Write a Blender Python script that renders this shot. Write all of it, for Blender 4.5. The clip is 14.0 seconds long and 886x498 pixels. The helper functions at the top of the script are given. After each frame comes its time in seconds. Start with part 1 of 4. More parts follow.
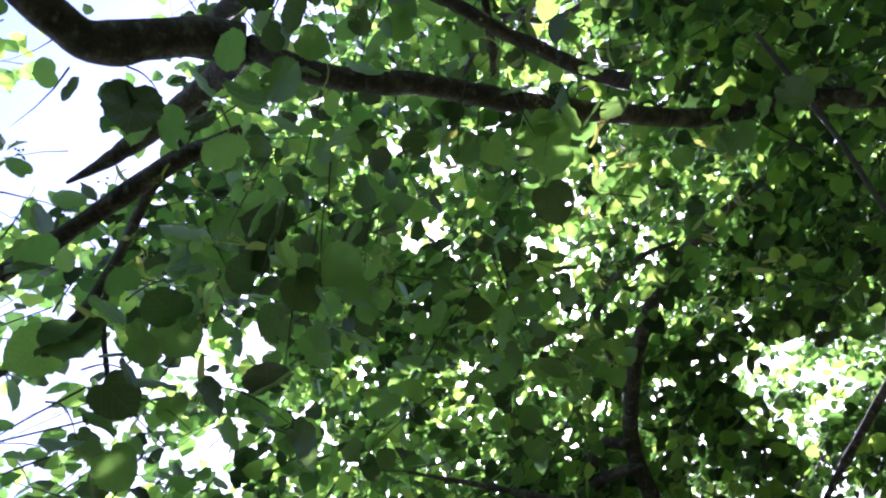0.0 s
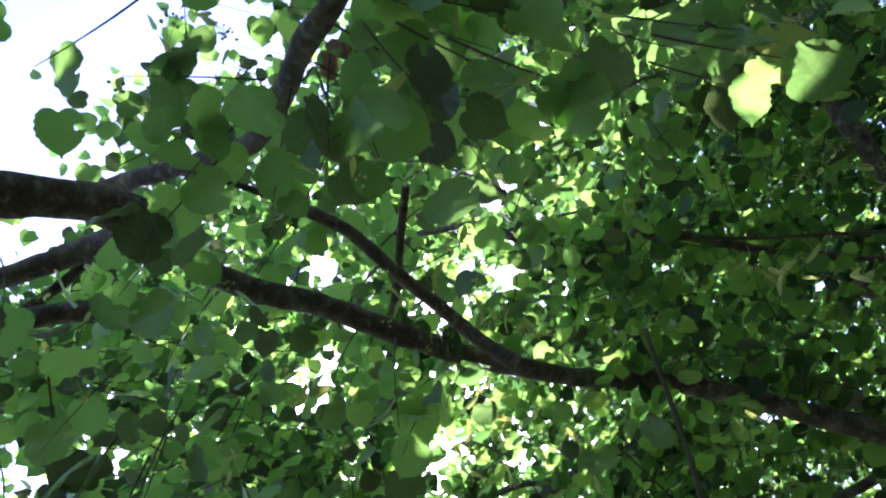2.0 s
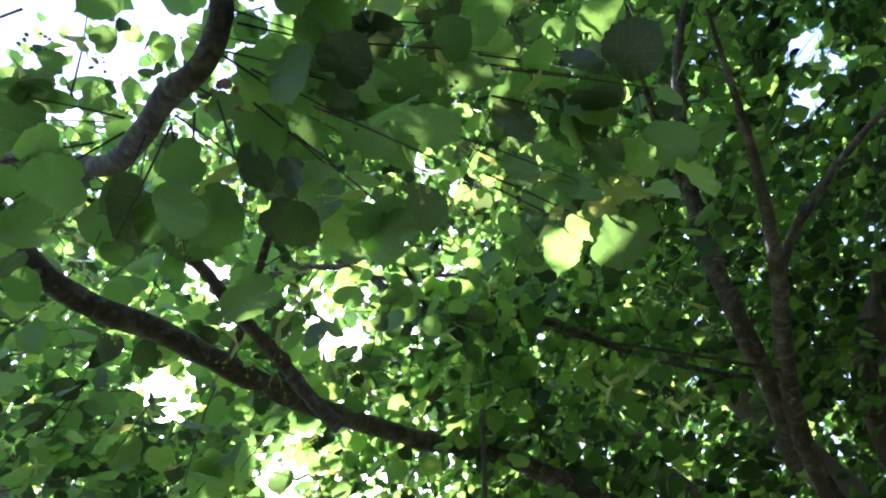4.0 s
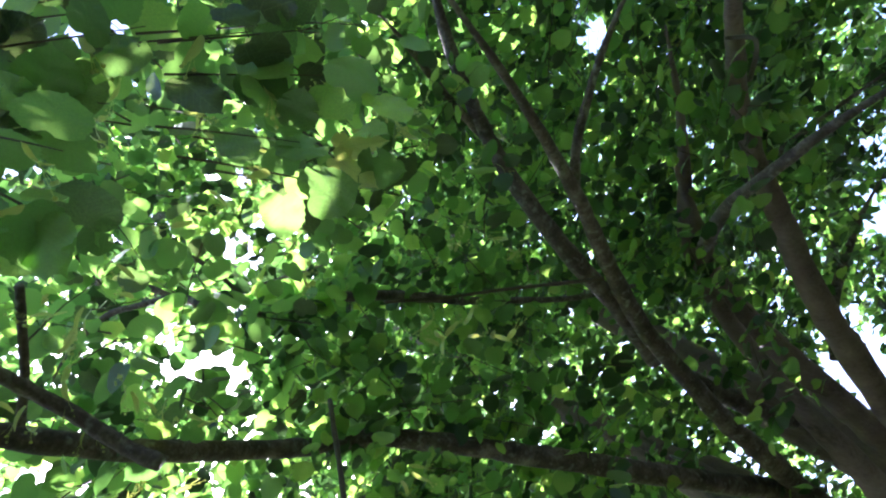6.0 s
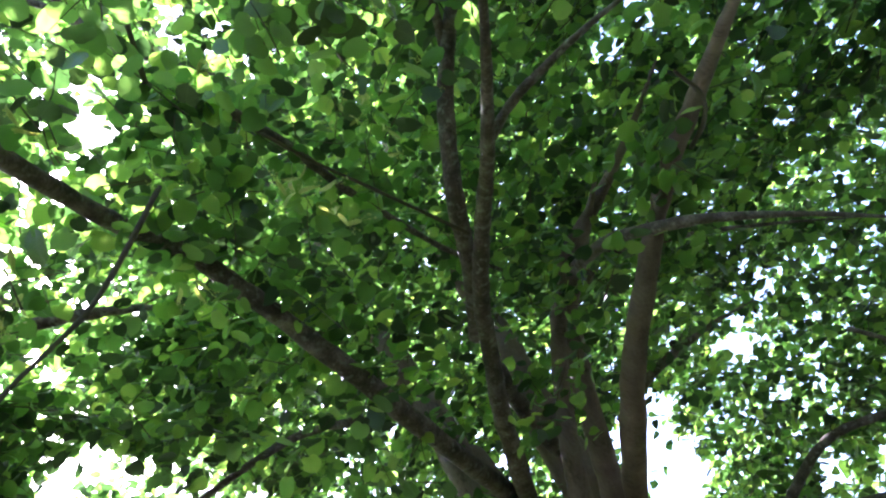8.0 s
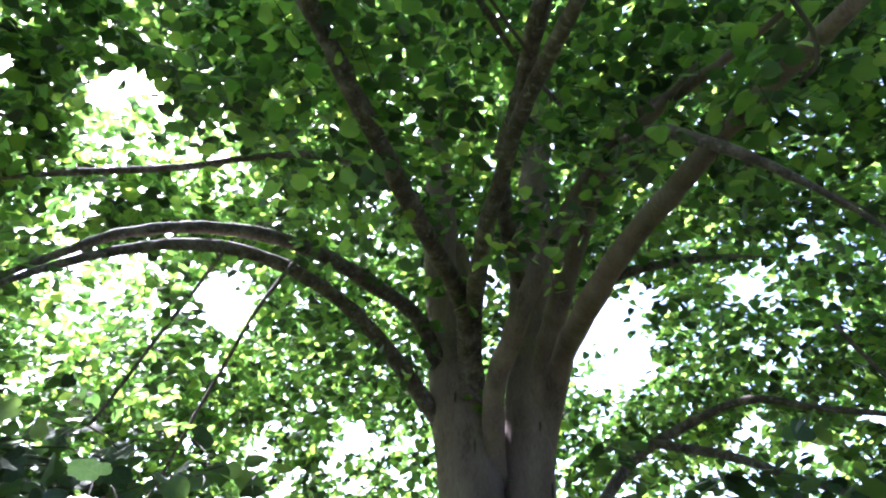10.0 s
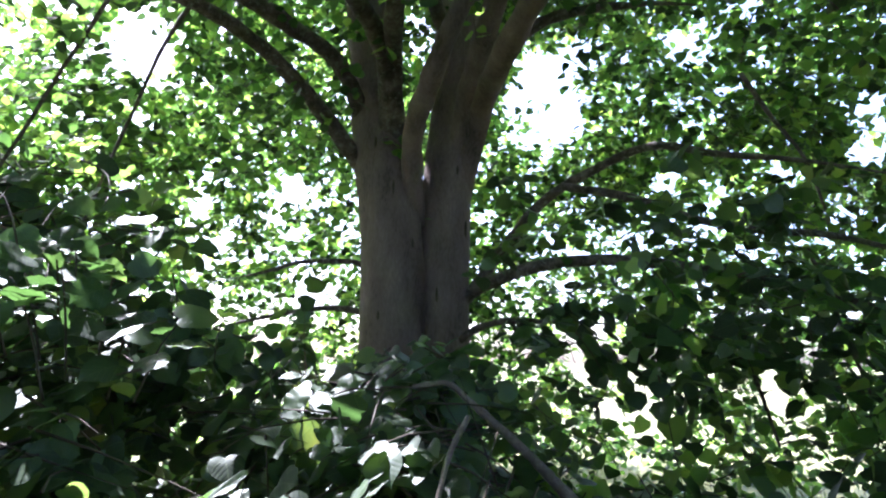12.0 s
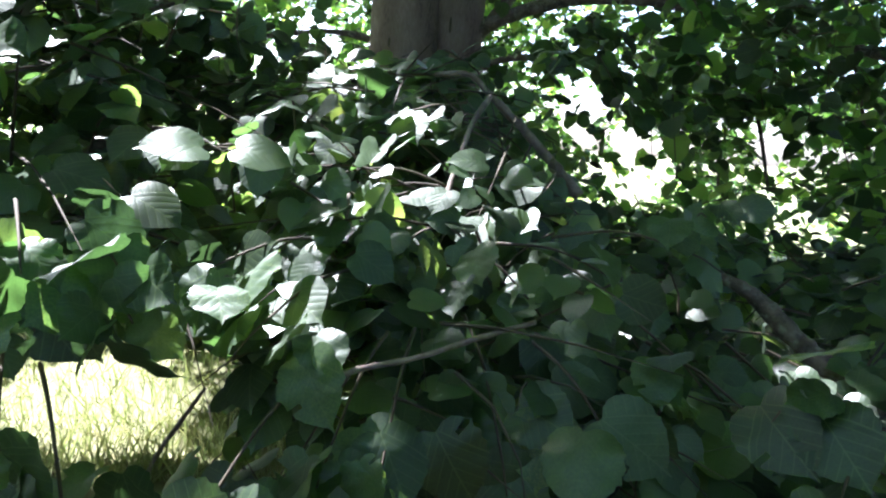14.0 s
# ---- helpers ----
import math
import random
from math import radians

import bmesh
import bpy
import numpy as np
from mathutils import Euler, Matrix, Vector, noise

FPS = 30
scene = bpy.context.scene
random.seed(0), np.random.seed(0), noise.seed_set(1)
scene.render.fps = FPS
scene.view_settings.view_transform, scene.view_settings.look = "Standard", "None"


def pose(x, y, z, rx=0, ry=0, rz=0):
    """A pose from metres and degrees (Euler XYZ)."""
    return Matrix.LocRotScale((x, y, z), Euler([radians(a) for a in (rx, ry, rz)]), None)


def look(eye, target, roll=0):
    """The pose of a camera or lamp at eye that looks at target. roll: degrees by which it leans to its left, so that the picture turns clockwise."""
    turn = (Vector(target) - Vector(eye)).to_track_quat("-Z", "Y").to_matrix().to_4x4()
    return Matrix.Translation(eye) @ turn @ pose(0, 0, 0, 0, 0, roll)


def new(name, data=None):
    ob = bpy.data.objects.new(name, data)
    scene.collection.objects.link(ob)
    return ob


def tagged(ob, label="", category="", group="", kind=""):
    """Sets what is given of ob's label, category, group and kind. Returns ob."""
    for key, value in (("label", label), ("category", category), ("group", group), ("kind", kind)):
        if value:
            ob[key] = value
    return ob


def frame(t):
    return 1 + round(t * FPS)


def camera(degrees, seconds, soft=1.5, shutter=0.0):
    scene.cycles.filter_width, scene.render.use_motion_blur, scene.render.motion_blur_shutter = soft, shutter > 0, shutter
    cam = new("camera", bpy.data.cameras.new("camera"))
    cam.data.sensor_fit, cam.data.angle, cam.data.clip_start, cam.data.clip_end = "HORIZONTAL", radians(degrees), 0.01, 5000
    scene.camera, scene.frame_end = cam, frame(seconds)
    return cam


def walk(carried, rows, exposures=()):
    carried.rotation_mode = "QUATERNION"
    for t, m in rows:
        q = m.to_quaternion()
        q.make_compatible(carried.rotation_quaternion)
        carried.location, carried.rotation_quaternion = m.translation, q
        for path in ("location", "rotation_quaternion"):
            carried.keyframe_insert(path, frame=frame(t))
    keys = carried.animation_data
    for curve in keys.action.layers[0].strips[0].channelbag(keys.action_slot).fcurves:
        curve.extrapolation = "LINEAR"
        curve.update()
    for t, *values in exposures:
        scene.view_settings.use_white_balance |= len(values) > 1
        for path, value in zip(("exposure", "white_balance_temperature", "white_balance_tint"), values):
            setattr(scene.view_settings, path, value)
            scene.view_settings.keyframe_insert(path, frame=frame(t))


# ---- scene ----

cam = camera(68.8, 14.0, soft=2.2)
ROWS = [
    (0, pose(-0.999, -0.317, 1.826, 154.16, 12.93, 71.54)),
    (0.5, pose(-0.928, -0.333, 1.852, 155.72, 13.59, 67.88)),
    (1, pose(-0.827, -0.339, 1.889, 157.31, 14.43, 62.80)),
    (1.5, pose(-0.780, -0.341, 1.923, 157.10, 15.51, 58.65)),
    (2, pose(-0.730, -0.338, 1.940, 161.78, 14.63, 54.65)),
    (2.2, pose(-0.706, -0.335, 1.948, 161.38, 14.51, 52.85)),
    (4.3, pose(-0.485, -0.299, 1.891, 160.24, 19.45, 39.66)),
    (4.5, pose(-0.457, -0.286, 1.893, 162.42, 22.57, 44.71)),
    (5, pose(-0.398, -0.235, 1.875, 164.69, 26.67, 52.16)),
    (5.5, pose(-0.391, -0.176, 1.854, 165.91, 29.09, 57.35)),
    (6, pose(-0.399, -0.097, 1.805, 164.03, 31.50, 52.78)),
    (6.5, pose(-0.435, -0.038, 1.766, 163.01, 33.21, 53.59)),
    (7, pose(-0.450, 0.068, 1.698, 158.55, 32.99, 46.12)),
    (7.2, pose(-0.436, 0.098, 1.678, 155.96, 32.24, 39.86)),
    (9.3, pose(-0.264, -0.022, 1.653, 127.58, 0.38, 4.23)),
    (9.5, pose(-0.238, -0.005, 1.636, 126.57, -1.20, 4.00)),
    (10, pose(-0.155, 0.027, 1.610, 120.34, -1.49, 3.05)),
    (10.5, pose(-0.052, 0.019, 1.583, 113.10, -0.71, 0.57)),
    (11, pose(0.018, -0.007, 1.563, 108.33, 0.05, 0.01)),
    (11.5, pose(0.061, -0.002, 1.526, 104.03, 0.18, -0.61)),
    (12, pose(0.055, 0.007, 1.469, 99.88, -0.63, -1.10)),
    (12.5, pose(0.009, 0.004, 1.393, 94.64, -0.78, -0.38)),
    (13, pose(0.001, -0.009, 1.324, 90.86, -2.42, -1.43)),
    (13.5, pose(-0.023, -0.038, 1.258, 85.65, -4.27, -2.35)),
    (14, pose(-0.015, -0.036, 1.190, 80.36, -4.67, -1.56)),
]
walk(cam, ROWS, [(0.0, 2.08, 5350, 40), (2.0, 2.36, 5200, 36), (4.5, 2.7, 5400, 31), (5.5, 2.85, 5300, 27), (6.5, 2.85, 5350, 27), (7.0, 3.1, 5400, 29), (9.5, 3.2, 5450, 30), (10.5, 3.0, 5450, 27), (11.5, 2.75, 5400, 29), (12.5, 2.88, 5450, 28), (14.0, 3.0, 5500, 20)])

# ---- light ----
SUN_ELEVATION, SUN_AZIMUTH = 50, -43        # degrees; azimuth from +y towards +x
world = bpy.data.worlds.new("sky")
scene.world = world
world.use_nodes = True
wn, wl = world.node_tree.nodes, world.node_tree.links
sky = wn.new("ShaderNodeTexSky")
sky.sky_type, sky.sun_disc = "NISHITA", False
sky.sun_elevation, sky.sun_rotation = radians(SUN_ELEVATION), radians(SUN_AZIMUTH)
sky.dust_density = 3.0
wl.new(sky.outputs[0], wn["Background"].inputs[0])
wn["Background"].inputs[1].default_value = 0.13
SUN_WAY = Vector((math.sin(radians(SUN_AZIMUTH)) * math.cos(radians(SUN_ELEVATION)),
                  math.cos(radians(SUN_AZIMUTH)) * math.cos(radians(SUN_ELEVATION)), math.sin(radians(SUN_ELEVATION))))
sun = new("sun", bpy.data.lights.new("sun", "SUN"))
sun.data.energy, sun.data.angle, sun.data.color = 5.0, radians(0.53), (1.0, 0.95, 0.86)
sun.matrix_world = look(SUN_WAY * 40, (0, 0, 0))


# ---- materials ----
def nodes_of(name):
    mat = bpy.data.materials.new(name)
    mat.use_nodes = True
    mat.node_tree.nodes.clear()
    return mat, mat.node_tree.nodes, mat.node_tree.links


def math_node(nd, lk, op, a, b=None, clamp=False):
    m = nd.new("ShaderNodeMath")
    m.operation, m.use_clamp = op, clamp
    for slot, v in ((0, a), (1, b)):
        if v is None:
            continue
        if isinstance(v, (int, float)):
            m.inputs[slot].default_value = v
        else:
            lk.new(v, m.inputs[slot])
    return m.outputs[0]


def ramp(nd, lk, value, stops):
    r = nd.new("ShaderNodeValToRGB")
    while len(r.color_ramp.elements) < len(stops):
        r.color_ramp.elements.new(0.5)
    for el, (at, colour) in zip(r.color_ramp.elements, stops):
        el.position, el.color = at, (*colour, 1)
    lk.new(value, r.inputs[0])
    return r.outputs[0]


def leaf_material(name, single, reflect, through_stops, veins=True):
    """A thin leaf that reflects a dark waxy green and lets yellow-green light through."""
    mat, nd, lk = nodes_of(name)
    out = nd.new("ShaderNodeOutputMaterial")
    rnd = nd.new("ShaderNodeObjectInfo").outputs["Random"] if single else nd.new("ShaderNodeNewGeometry").outputs["Random Per Island"]
    uv = nd.new("ShaderNodeUVMap").outputs[0]
    sep = nd.new("ShaderNodeSeparateXYZ")
    lk.new(uv, sep.inputs[0])
    side = math_node(nd, lk, "ABSOLUTE", math_node(nd, lk, "SUBTRACT", sep.outputs[0], 0.5))
    rib = math_node(nd, lk, "LESS_THAN", side, 0.010)
    # three ribs fan out from the stalk, with side veins off the middle one
    ang = math_node(nd, lk, "ARCTAN2", side, math_node(nd, lk, "ADD", sep.outputs[1], 0.04))
    reach = math_node(nd, lk, "ADD", math_node(nd, lk, "MULTIPLY", sep.outputs[1], 3.0), 0.6)
    fan = math_node(nd, lk, "ABSOLUTE", math_node(nd, lk, "SUBTRACT", ang, 0.72))
    rib = math_node(nd, lk, "MAXIMUM", rib, math_node(nd, lk, "LESS_THAN", math_node(nd, lk, "MULTIPLY", fan, reach), 0.035))
    inner = math_node(nd, lk, "LESS_THAN", ang, 0.72)
    skew = math_node(nd, lk, "SUBTRACT", math_node(nd, lk, "MULTIPLY", inner, 2.2), 1.1)
    wave = math_node(nd, lk, "FRACT", math_node(nd, lk, "MULTIPLY", math_node(nd, lk, "SUBTRACT", sep.outputs[1], math_node(nd, lk, "MULTIPLY", side, skew)), 5.2))
    dist = math_node(nd, lk, "ABSOLUTE", math_node(nd, lk, "SUBTRACT", wave, 0.5))
    line = math_node(nd, lk, "MULTIPLY", math_node(nd, lk, "SUBTRACT", 0.08, dist), 12.0, True)
    vein = math_node(nd, lk, "MAXIMUM", rib, line)
    # blotches of wear across the crown
    geo = nd.new("ShaderNodeTexCoord").outputs["Object"]
    spots = nd.new("ShaderNodeTexNoise")
    spots.inputs["Scale"].default_value = 26.0 if single else 9.0
    spots.inputs["Detail"].default_value = 3.0
    lk.new(geo, spots.inputs["Vector"])
    tone = math_node(nd, lk, "ADD", math_node(nd, lk, "MULTIPLY", rnd, 0.75), math_node(nd, lk, "MULTIPLY", spots.outputs[0], 0.3), True)
    top = ramp(nd, lk, tone, ((0.0, tuple(c * 0.65 for c in reflect)), (0.55, reflect), (1.0, tuple(c * 1.5 for c in reflect))))
    thru = ramp(nd, lk, tone, through_stops)
    pale = nd.new("ShaderNodeMix")
    pale.data_type = "RGBA"
    lk.new(math_node(nd, lk, "MULTIPLY", vein, 0.32 if veins else 0.06), pale.inputs["Factor"])
    lk.new(top, pale.inputs["A"])
    pale.inputs["B"].default_value = (0.16, 0.22, 0.08, 1)
    dif, tra = nd.new("ShaderNodeBsdfDiffuse"), nd.new("ShaderNodeBsdfTranslucent")
    lk.new(pale.outputs["Result"], dif.inputs[0])
    shade = nd.new("ShaderNodeMix")
    shade.data_type, shade.blend_type = "RGBA", "MULTIPLY"
    lk.new(math_node(nd, lk, "MULTIPLY", vein, 0.45 if veins else 0.0), shade.inputs["Factor"])
    lk.new(thru, shade.inputs["A"])
    shade.inputs["B"].default_value = (0.45, 0.5, 0.4, 1)
    lk.new(shade.outputs["Result"], tra.inputs[0])
    both, gloss, last = nd.new("ShaderNodeAddShader"), nd.new("ShaderNodeBsdfGlossy"), nd.new("ShaderNodeMixShader")
    lk.new(dif.outputs[0], both.inputs[0])
    lk.new(tra.outputs[0], both.inputs[1])
    gloss.inputs["Roughness"].default_value = 0.43
    gloss.inputs["Color"].default_value = (0.9, 0.95, 0.9, 1)
    facing = nd.new("ShaderNodeLayerWeight").outputs["Facing"]
    lk.new(math_node(nd, lk, "ADD", math_node(nd, lk, "MULTIPLY", math_node(nd, lk, "POWER", facing, 4.0), 0.22), 0.055 if veins else 0.035), last.inputs[0])
    lk.new(both.outputs[0], last.inputs[1])
    lk.new(gloss.outputs[0], last.inputs[2])
    if veins:
        bump = nd.new("ShaderNodeBump")
        bump.inputs["Strength"].default_value, bump.inputs["Distance"].default_value = 0.17, 0.0016
        quilt = math_node(nd, lk, "POWER", math_node(nd, lk, "MULTIPLY", math_node(nd, lk, "SUBTRACT", 0.5, dist), 2.0), 2.0)
        lk.new(math_node(nd, lk, "SUBTRACT", 1.0, math_node(nd, lk, "MAXIMUM", quilt, rib)), bump.inputs["Height"])
        for sh in (dif, tra, gloss):
            lk.new(bump.outputs[0], sh.inputs["Normal"])
    lk.new(last.outputs[0], out.inputs[0])
    return mat


def rough_material(name, stops, scale, bump, stretch=(1, 1, 1), roughness=0.85, fine=40.0, flecks=0.0):
    mat, nd, lk = nodes_of(name)
    out, bsdf = nd.new("ShaderNodeOutputMaterial"), nd.new("ShaderNodeBsdfPrincipled")
    tex = nd.new("ShaderNodeTexCoord").outputs["Object"]
    mapping = nd.new("ShaderNodeMapping")
    mapping.inputs["Scale"].default_value = stretch
    lk.new(tex, mapping.inputs[0])
    big, small = nd.new("ShaderNodeTexNoise"), nd.new("ShaderNodeTexNoise")
    big.inputs["Scale"].default_value, big.inputs["Detail"].default_value = scale, 5.0
    small.inputs["Scale"].default_value, small.inputs["Detail"].default_value = fine, 4.0
    lk.new(mapping.outputs[0], big.inputs["Vector"])
    lk.new(mapping.outputs[0], small.inputs["Vector"])
    mixed = math_node(nd, lk, "ADD", math_node(nd, lk, "MULTIPLY", big.outputs[0], 0.65), math_node(nd, lk, "MULTIPLY", small.outputs[0], 0.35))
    colour = ramp(nd, lk, mixed, stops)
    if flecks:
        # pale lichen and dark pores
        crust, pore = nd.new("ShaderNodeTexNoise"), nd.new("ShaderNodeTexNoise")
        crust.inputs["Scale"].default_value, crust.inputs["Detail"].default_value = flecks, 6.0
        pore.inputs["Scale"].default_value, pore.inputs["Detail"].default_value = flecks * 0.45, 5.0
        lk.new(tex, crust.inputs["Vector"])
        lk.new(tex, pore.inputs["Vector"])
        for node, low, gain, tint in ((crust, 0.56, 7.0, (0.23, 0.225, 0.185, 1)), (pore, 0.585, 5.0, (0.022, 0.018, 0.014, 1))):
            mix = nd.new("ShaderNodeMix")
            mix.data_type = "RGBA"
            lk.new(math_node(nd, lk, "MULTIPLY", math_node(nd, lk, "SUBTRACT", node.outputs[0], low), gain, True), mix.inputs["Factor"])
            lk.new(colour, mix.inputs["A"])
            mix.inputs["B"].default_value = tint
            colour = mix.outputs["Result"]
    lk.new(colour, bsdf.inputs["Base Color"])
    bsdf.inputs["Roughness"].default_value = roughness
    b = nd.new("ShaderNodeBump")
    b.inputs["Strength"].default_value, b.inputs["Distance"].default_value = 0.8, bump
    lk.new(mixed, b.inputs["Height"])
    lk.new(b.outputs[0], bsdf.inputs["Normal"])
    lk.new(bsdf.outputs[0], out.inputs[0])
    return mat


LEAF_THROUGH = ((0.10, (0.010, 0.013, 0.005)), (0.32, (0.034, 0.076, 0.016)), (0.60, (0.130, 0.275, 0.041)), (0.88, (0.30, 0.46, 0.060)), (1.0, (0.46, 0.52, 0.08)))
LEAF_DARK = (0.018, 0.034, 0.015)
# brighter copy for near and overhead leaves; light from above put into the colour
LEAF_LIT = ((0.10, (0.030, 0.036, 0.012)), (0.22, (0.060, 0.085, 0.020)), (0.42, (0.125, 0.225, 0.040)), (0.75, (0.190, 0.350, 0.055)), (1.0, (0.36, 0.50, 0.07)))
mat_leaf_near_lit = leaf_material("leaf_near_lit", True, LEAF_DARK, LEAF_LIT)
mat_leaf = leaf_material("leaf_crown", False, LEAF_DARK, LEAF_THROUGH, veins=False)
mat_leaf_over_lit = leaf_material("leaf_overhead_lit", False, LEAF_DARK, LEAF_LIT)
# shoot and low-twig leaves: the crown leaf's colour darkened to stand for shade
SHADE_THROUGH = ((0.10, (0.008, 0.012, 0.005)), (0.30, (0.022, 0.046, 0.012)), (0.62, (0.055, 0.115, 0.024)), (0.88, (0.17, 0.26, 0.045)), (1.0, (0.40, 0.44, 0.08)))
mat_leaf_shade = leaf_material("leaf_shade", False, LEAF_DARK, SHADE_THROUGH)
mat_leaf_shade_near = leaf_material("leaf_shade_near", True, LEAF_DARK, SHADE_THROUGH)
mat_leaf_pale = leaf_material("leaf_pale", True, (0.20, 0.24, 0.09), ((0.0, (0.26, 0.28, 0.05)), (1.0, (0.36, 0.36, 0.06))))
mat_leaf_withered = leaf_material("leaf_withered", True, (0.14, 0.06, 0.03), ((0.0, (0.05, 0.02, 0.01)), (1.0, (0.12, 0.05, 0.02))))
mat_bark = rough_material("bark", ((0.3, (0.055, 0.043, 0.038)), (0.46, (0.172, 0.122, 0.106)), (0.56, (0.205, 0.150, 0.132)), (0.72, (0.29, 0.23, 0.20))), 5.0, 0.018, (1.4, 1.4, 0.5), fine=55.0)
mat_branch = rough_material("branch_bark", ((0.3, (0.030, 0.023, 0.019)), (0.5, (0.095, 0.073, 0.062)), (0.72, (0.26, 0.215, 0.18))), 14.0, 0.012, fine=90.0, flecks=34.0)
mat_twig = rough_material("twig_bark", ((0.3, (0.045, 0.034, 0.024)), (0.7, (0.10, 0.08, 0.05))), 30.0, 0.002, fine=140.0)
mat_dead = rough_material("dead_wood", ((0.3, (0.085, 0.062, 0.050)), (0.5, (0.17, 0.13, 0.11)), (0.7, (0.33, 0.27, 0.235))), 18.0, 0.004, fine=120.0)
mat_ground = rough_material("meadow_soil", ((0.3, (0.09, 0.10, 0.035)), (0.5, (0.16, 0.165, 0.06)), (0.7, (0.26, 0.235, 0.11))), 1.2, 0.03, fine=9.0)
mat_grass = leaf_material("grass", False, (0.12, 0.135, 0.05), ((0.0, (0.05, 0.08, 0.02)), (0.6, (0.13, 0.15, 0.045)), (1.0, (0.22, 0.20, 0.09))), veins=False)


# ---- building helpers ----
def part(name, data, material, parent, label=""):
    ob = new(name, data)
    if material is not None and not data.materials:
        data.materials.append(material)
    ob.parent = parent
    return tagged(ob, label)


def smooth(points, steps):
    """A Catmull-Rom curve through the points."""
    p = [Vector(q) for q in points]
    p = [p[0] * 2 - p[1], *p, p[-1] * 2 - p[-2]]
    out = []
    for i in range(1, len(p) - 2):
        for s in range(steps):
            t = s / steps
            a, b, c, d = p[i - 1], p[i], p[i + 1], p[i + 2]
            out.append(0.5 * (2 * b + (c - a) * t + (2 * a - 5 * b + 4 * c - d) * t * t + (3 * b - 3 * c + d - a) * t ** 3))
    return out + [p[-2]]


def limb_mesh(name, points, r0, r1, sides=9, steps=5, knobs=0.10, flare=0.0, tail=0.0, power=1.0):
    """A tapered, slightly knobbly limb along the points, closed at both ends; tail: metres by which it thins out past its last point."""
    main = (len(points) - 1) * steps
    if tail:
        a, b = Vector(points[-2]), Vector(points[-1])
        way = (b - a).normalized()
        off = Vector((noise.noise(b * 3.1), noise.noise(b * 2.3 + Vector((5, 1, 2))), noise.noise(b * 1.7) - 0.25)) * 0.25
        points = [*points, b + (way * 0.5 + off * 0.5) * tail, b + (way + off * 1.6) * tail]
    line = smooth(points, steps)
    bm = bmesh.new()
    rings, n = [], len(line)
    up = Vector((0.31, 0.52, 0.80))
    for i, c in enumerate(line):
        way = (line[min(i + 1, n - 1)] - line[max(i - 1, 0)]).normalized()
        x = way.cross(up)
        x = x.normalized() if x.length > 0.05 else way.orthogonal().normalized()
        y = way.cross(x).normalized()
        f = i / (n - 1)
        r = r1 + (r0 - r1) * max(0.0, 1 - i / main) ** power + flare * max(0.0, 1 - f * 6) ** 2
        if i > main:
            r = r1 * (1 - 0.85 * (i - main) / (n - 1 - main))
        ring = []
        for k in range(sides):
            a = 2 * math.pi * k / sides
            o = x * math.cos(a) + y * math.sin(a)
            bumpy = 1 + knobs * noise.noise((c + o * r) * (0.9 / max(r, 0.01)) * 0.5) + knobs * 0.7 * noise.noise(c * 9)
            ring.append(bm.verts.new(c + o * r * bumpy))
        rings.append(ring)
    for a, b in zip(rings, rings[1:]):
        for k in range(sides):
            bm.faces.new((a[k], a[(k + 1) % sides], b[(k + 1) % sides], b[k]))
    bm.faces.new(rings[0][::-1])
    bm.faces.new(rings[-1])
    for fc in bm.faces:
        fc.smooth = True
    bmesh.ops.recalc_face_normals(bm, faces=bm.faces)
    me = bpy.data.meshes.new(name)
    bm.to_mesh(me)
    bm.free()
    return me


OUTLINE = ((0.0, 0.0), (0.14, -0.09), (0.29, -0.09), (0.42, 0.0), (0.50, 0.14), (0.53, 0.30), (0.51, 0.46), (0.45, 0.61), (0.35, 0.74),
           (0.23, 0.84), (0.12, 0.91), (0.045, 0.95), (0.0, 1.05))


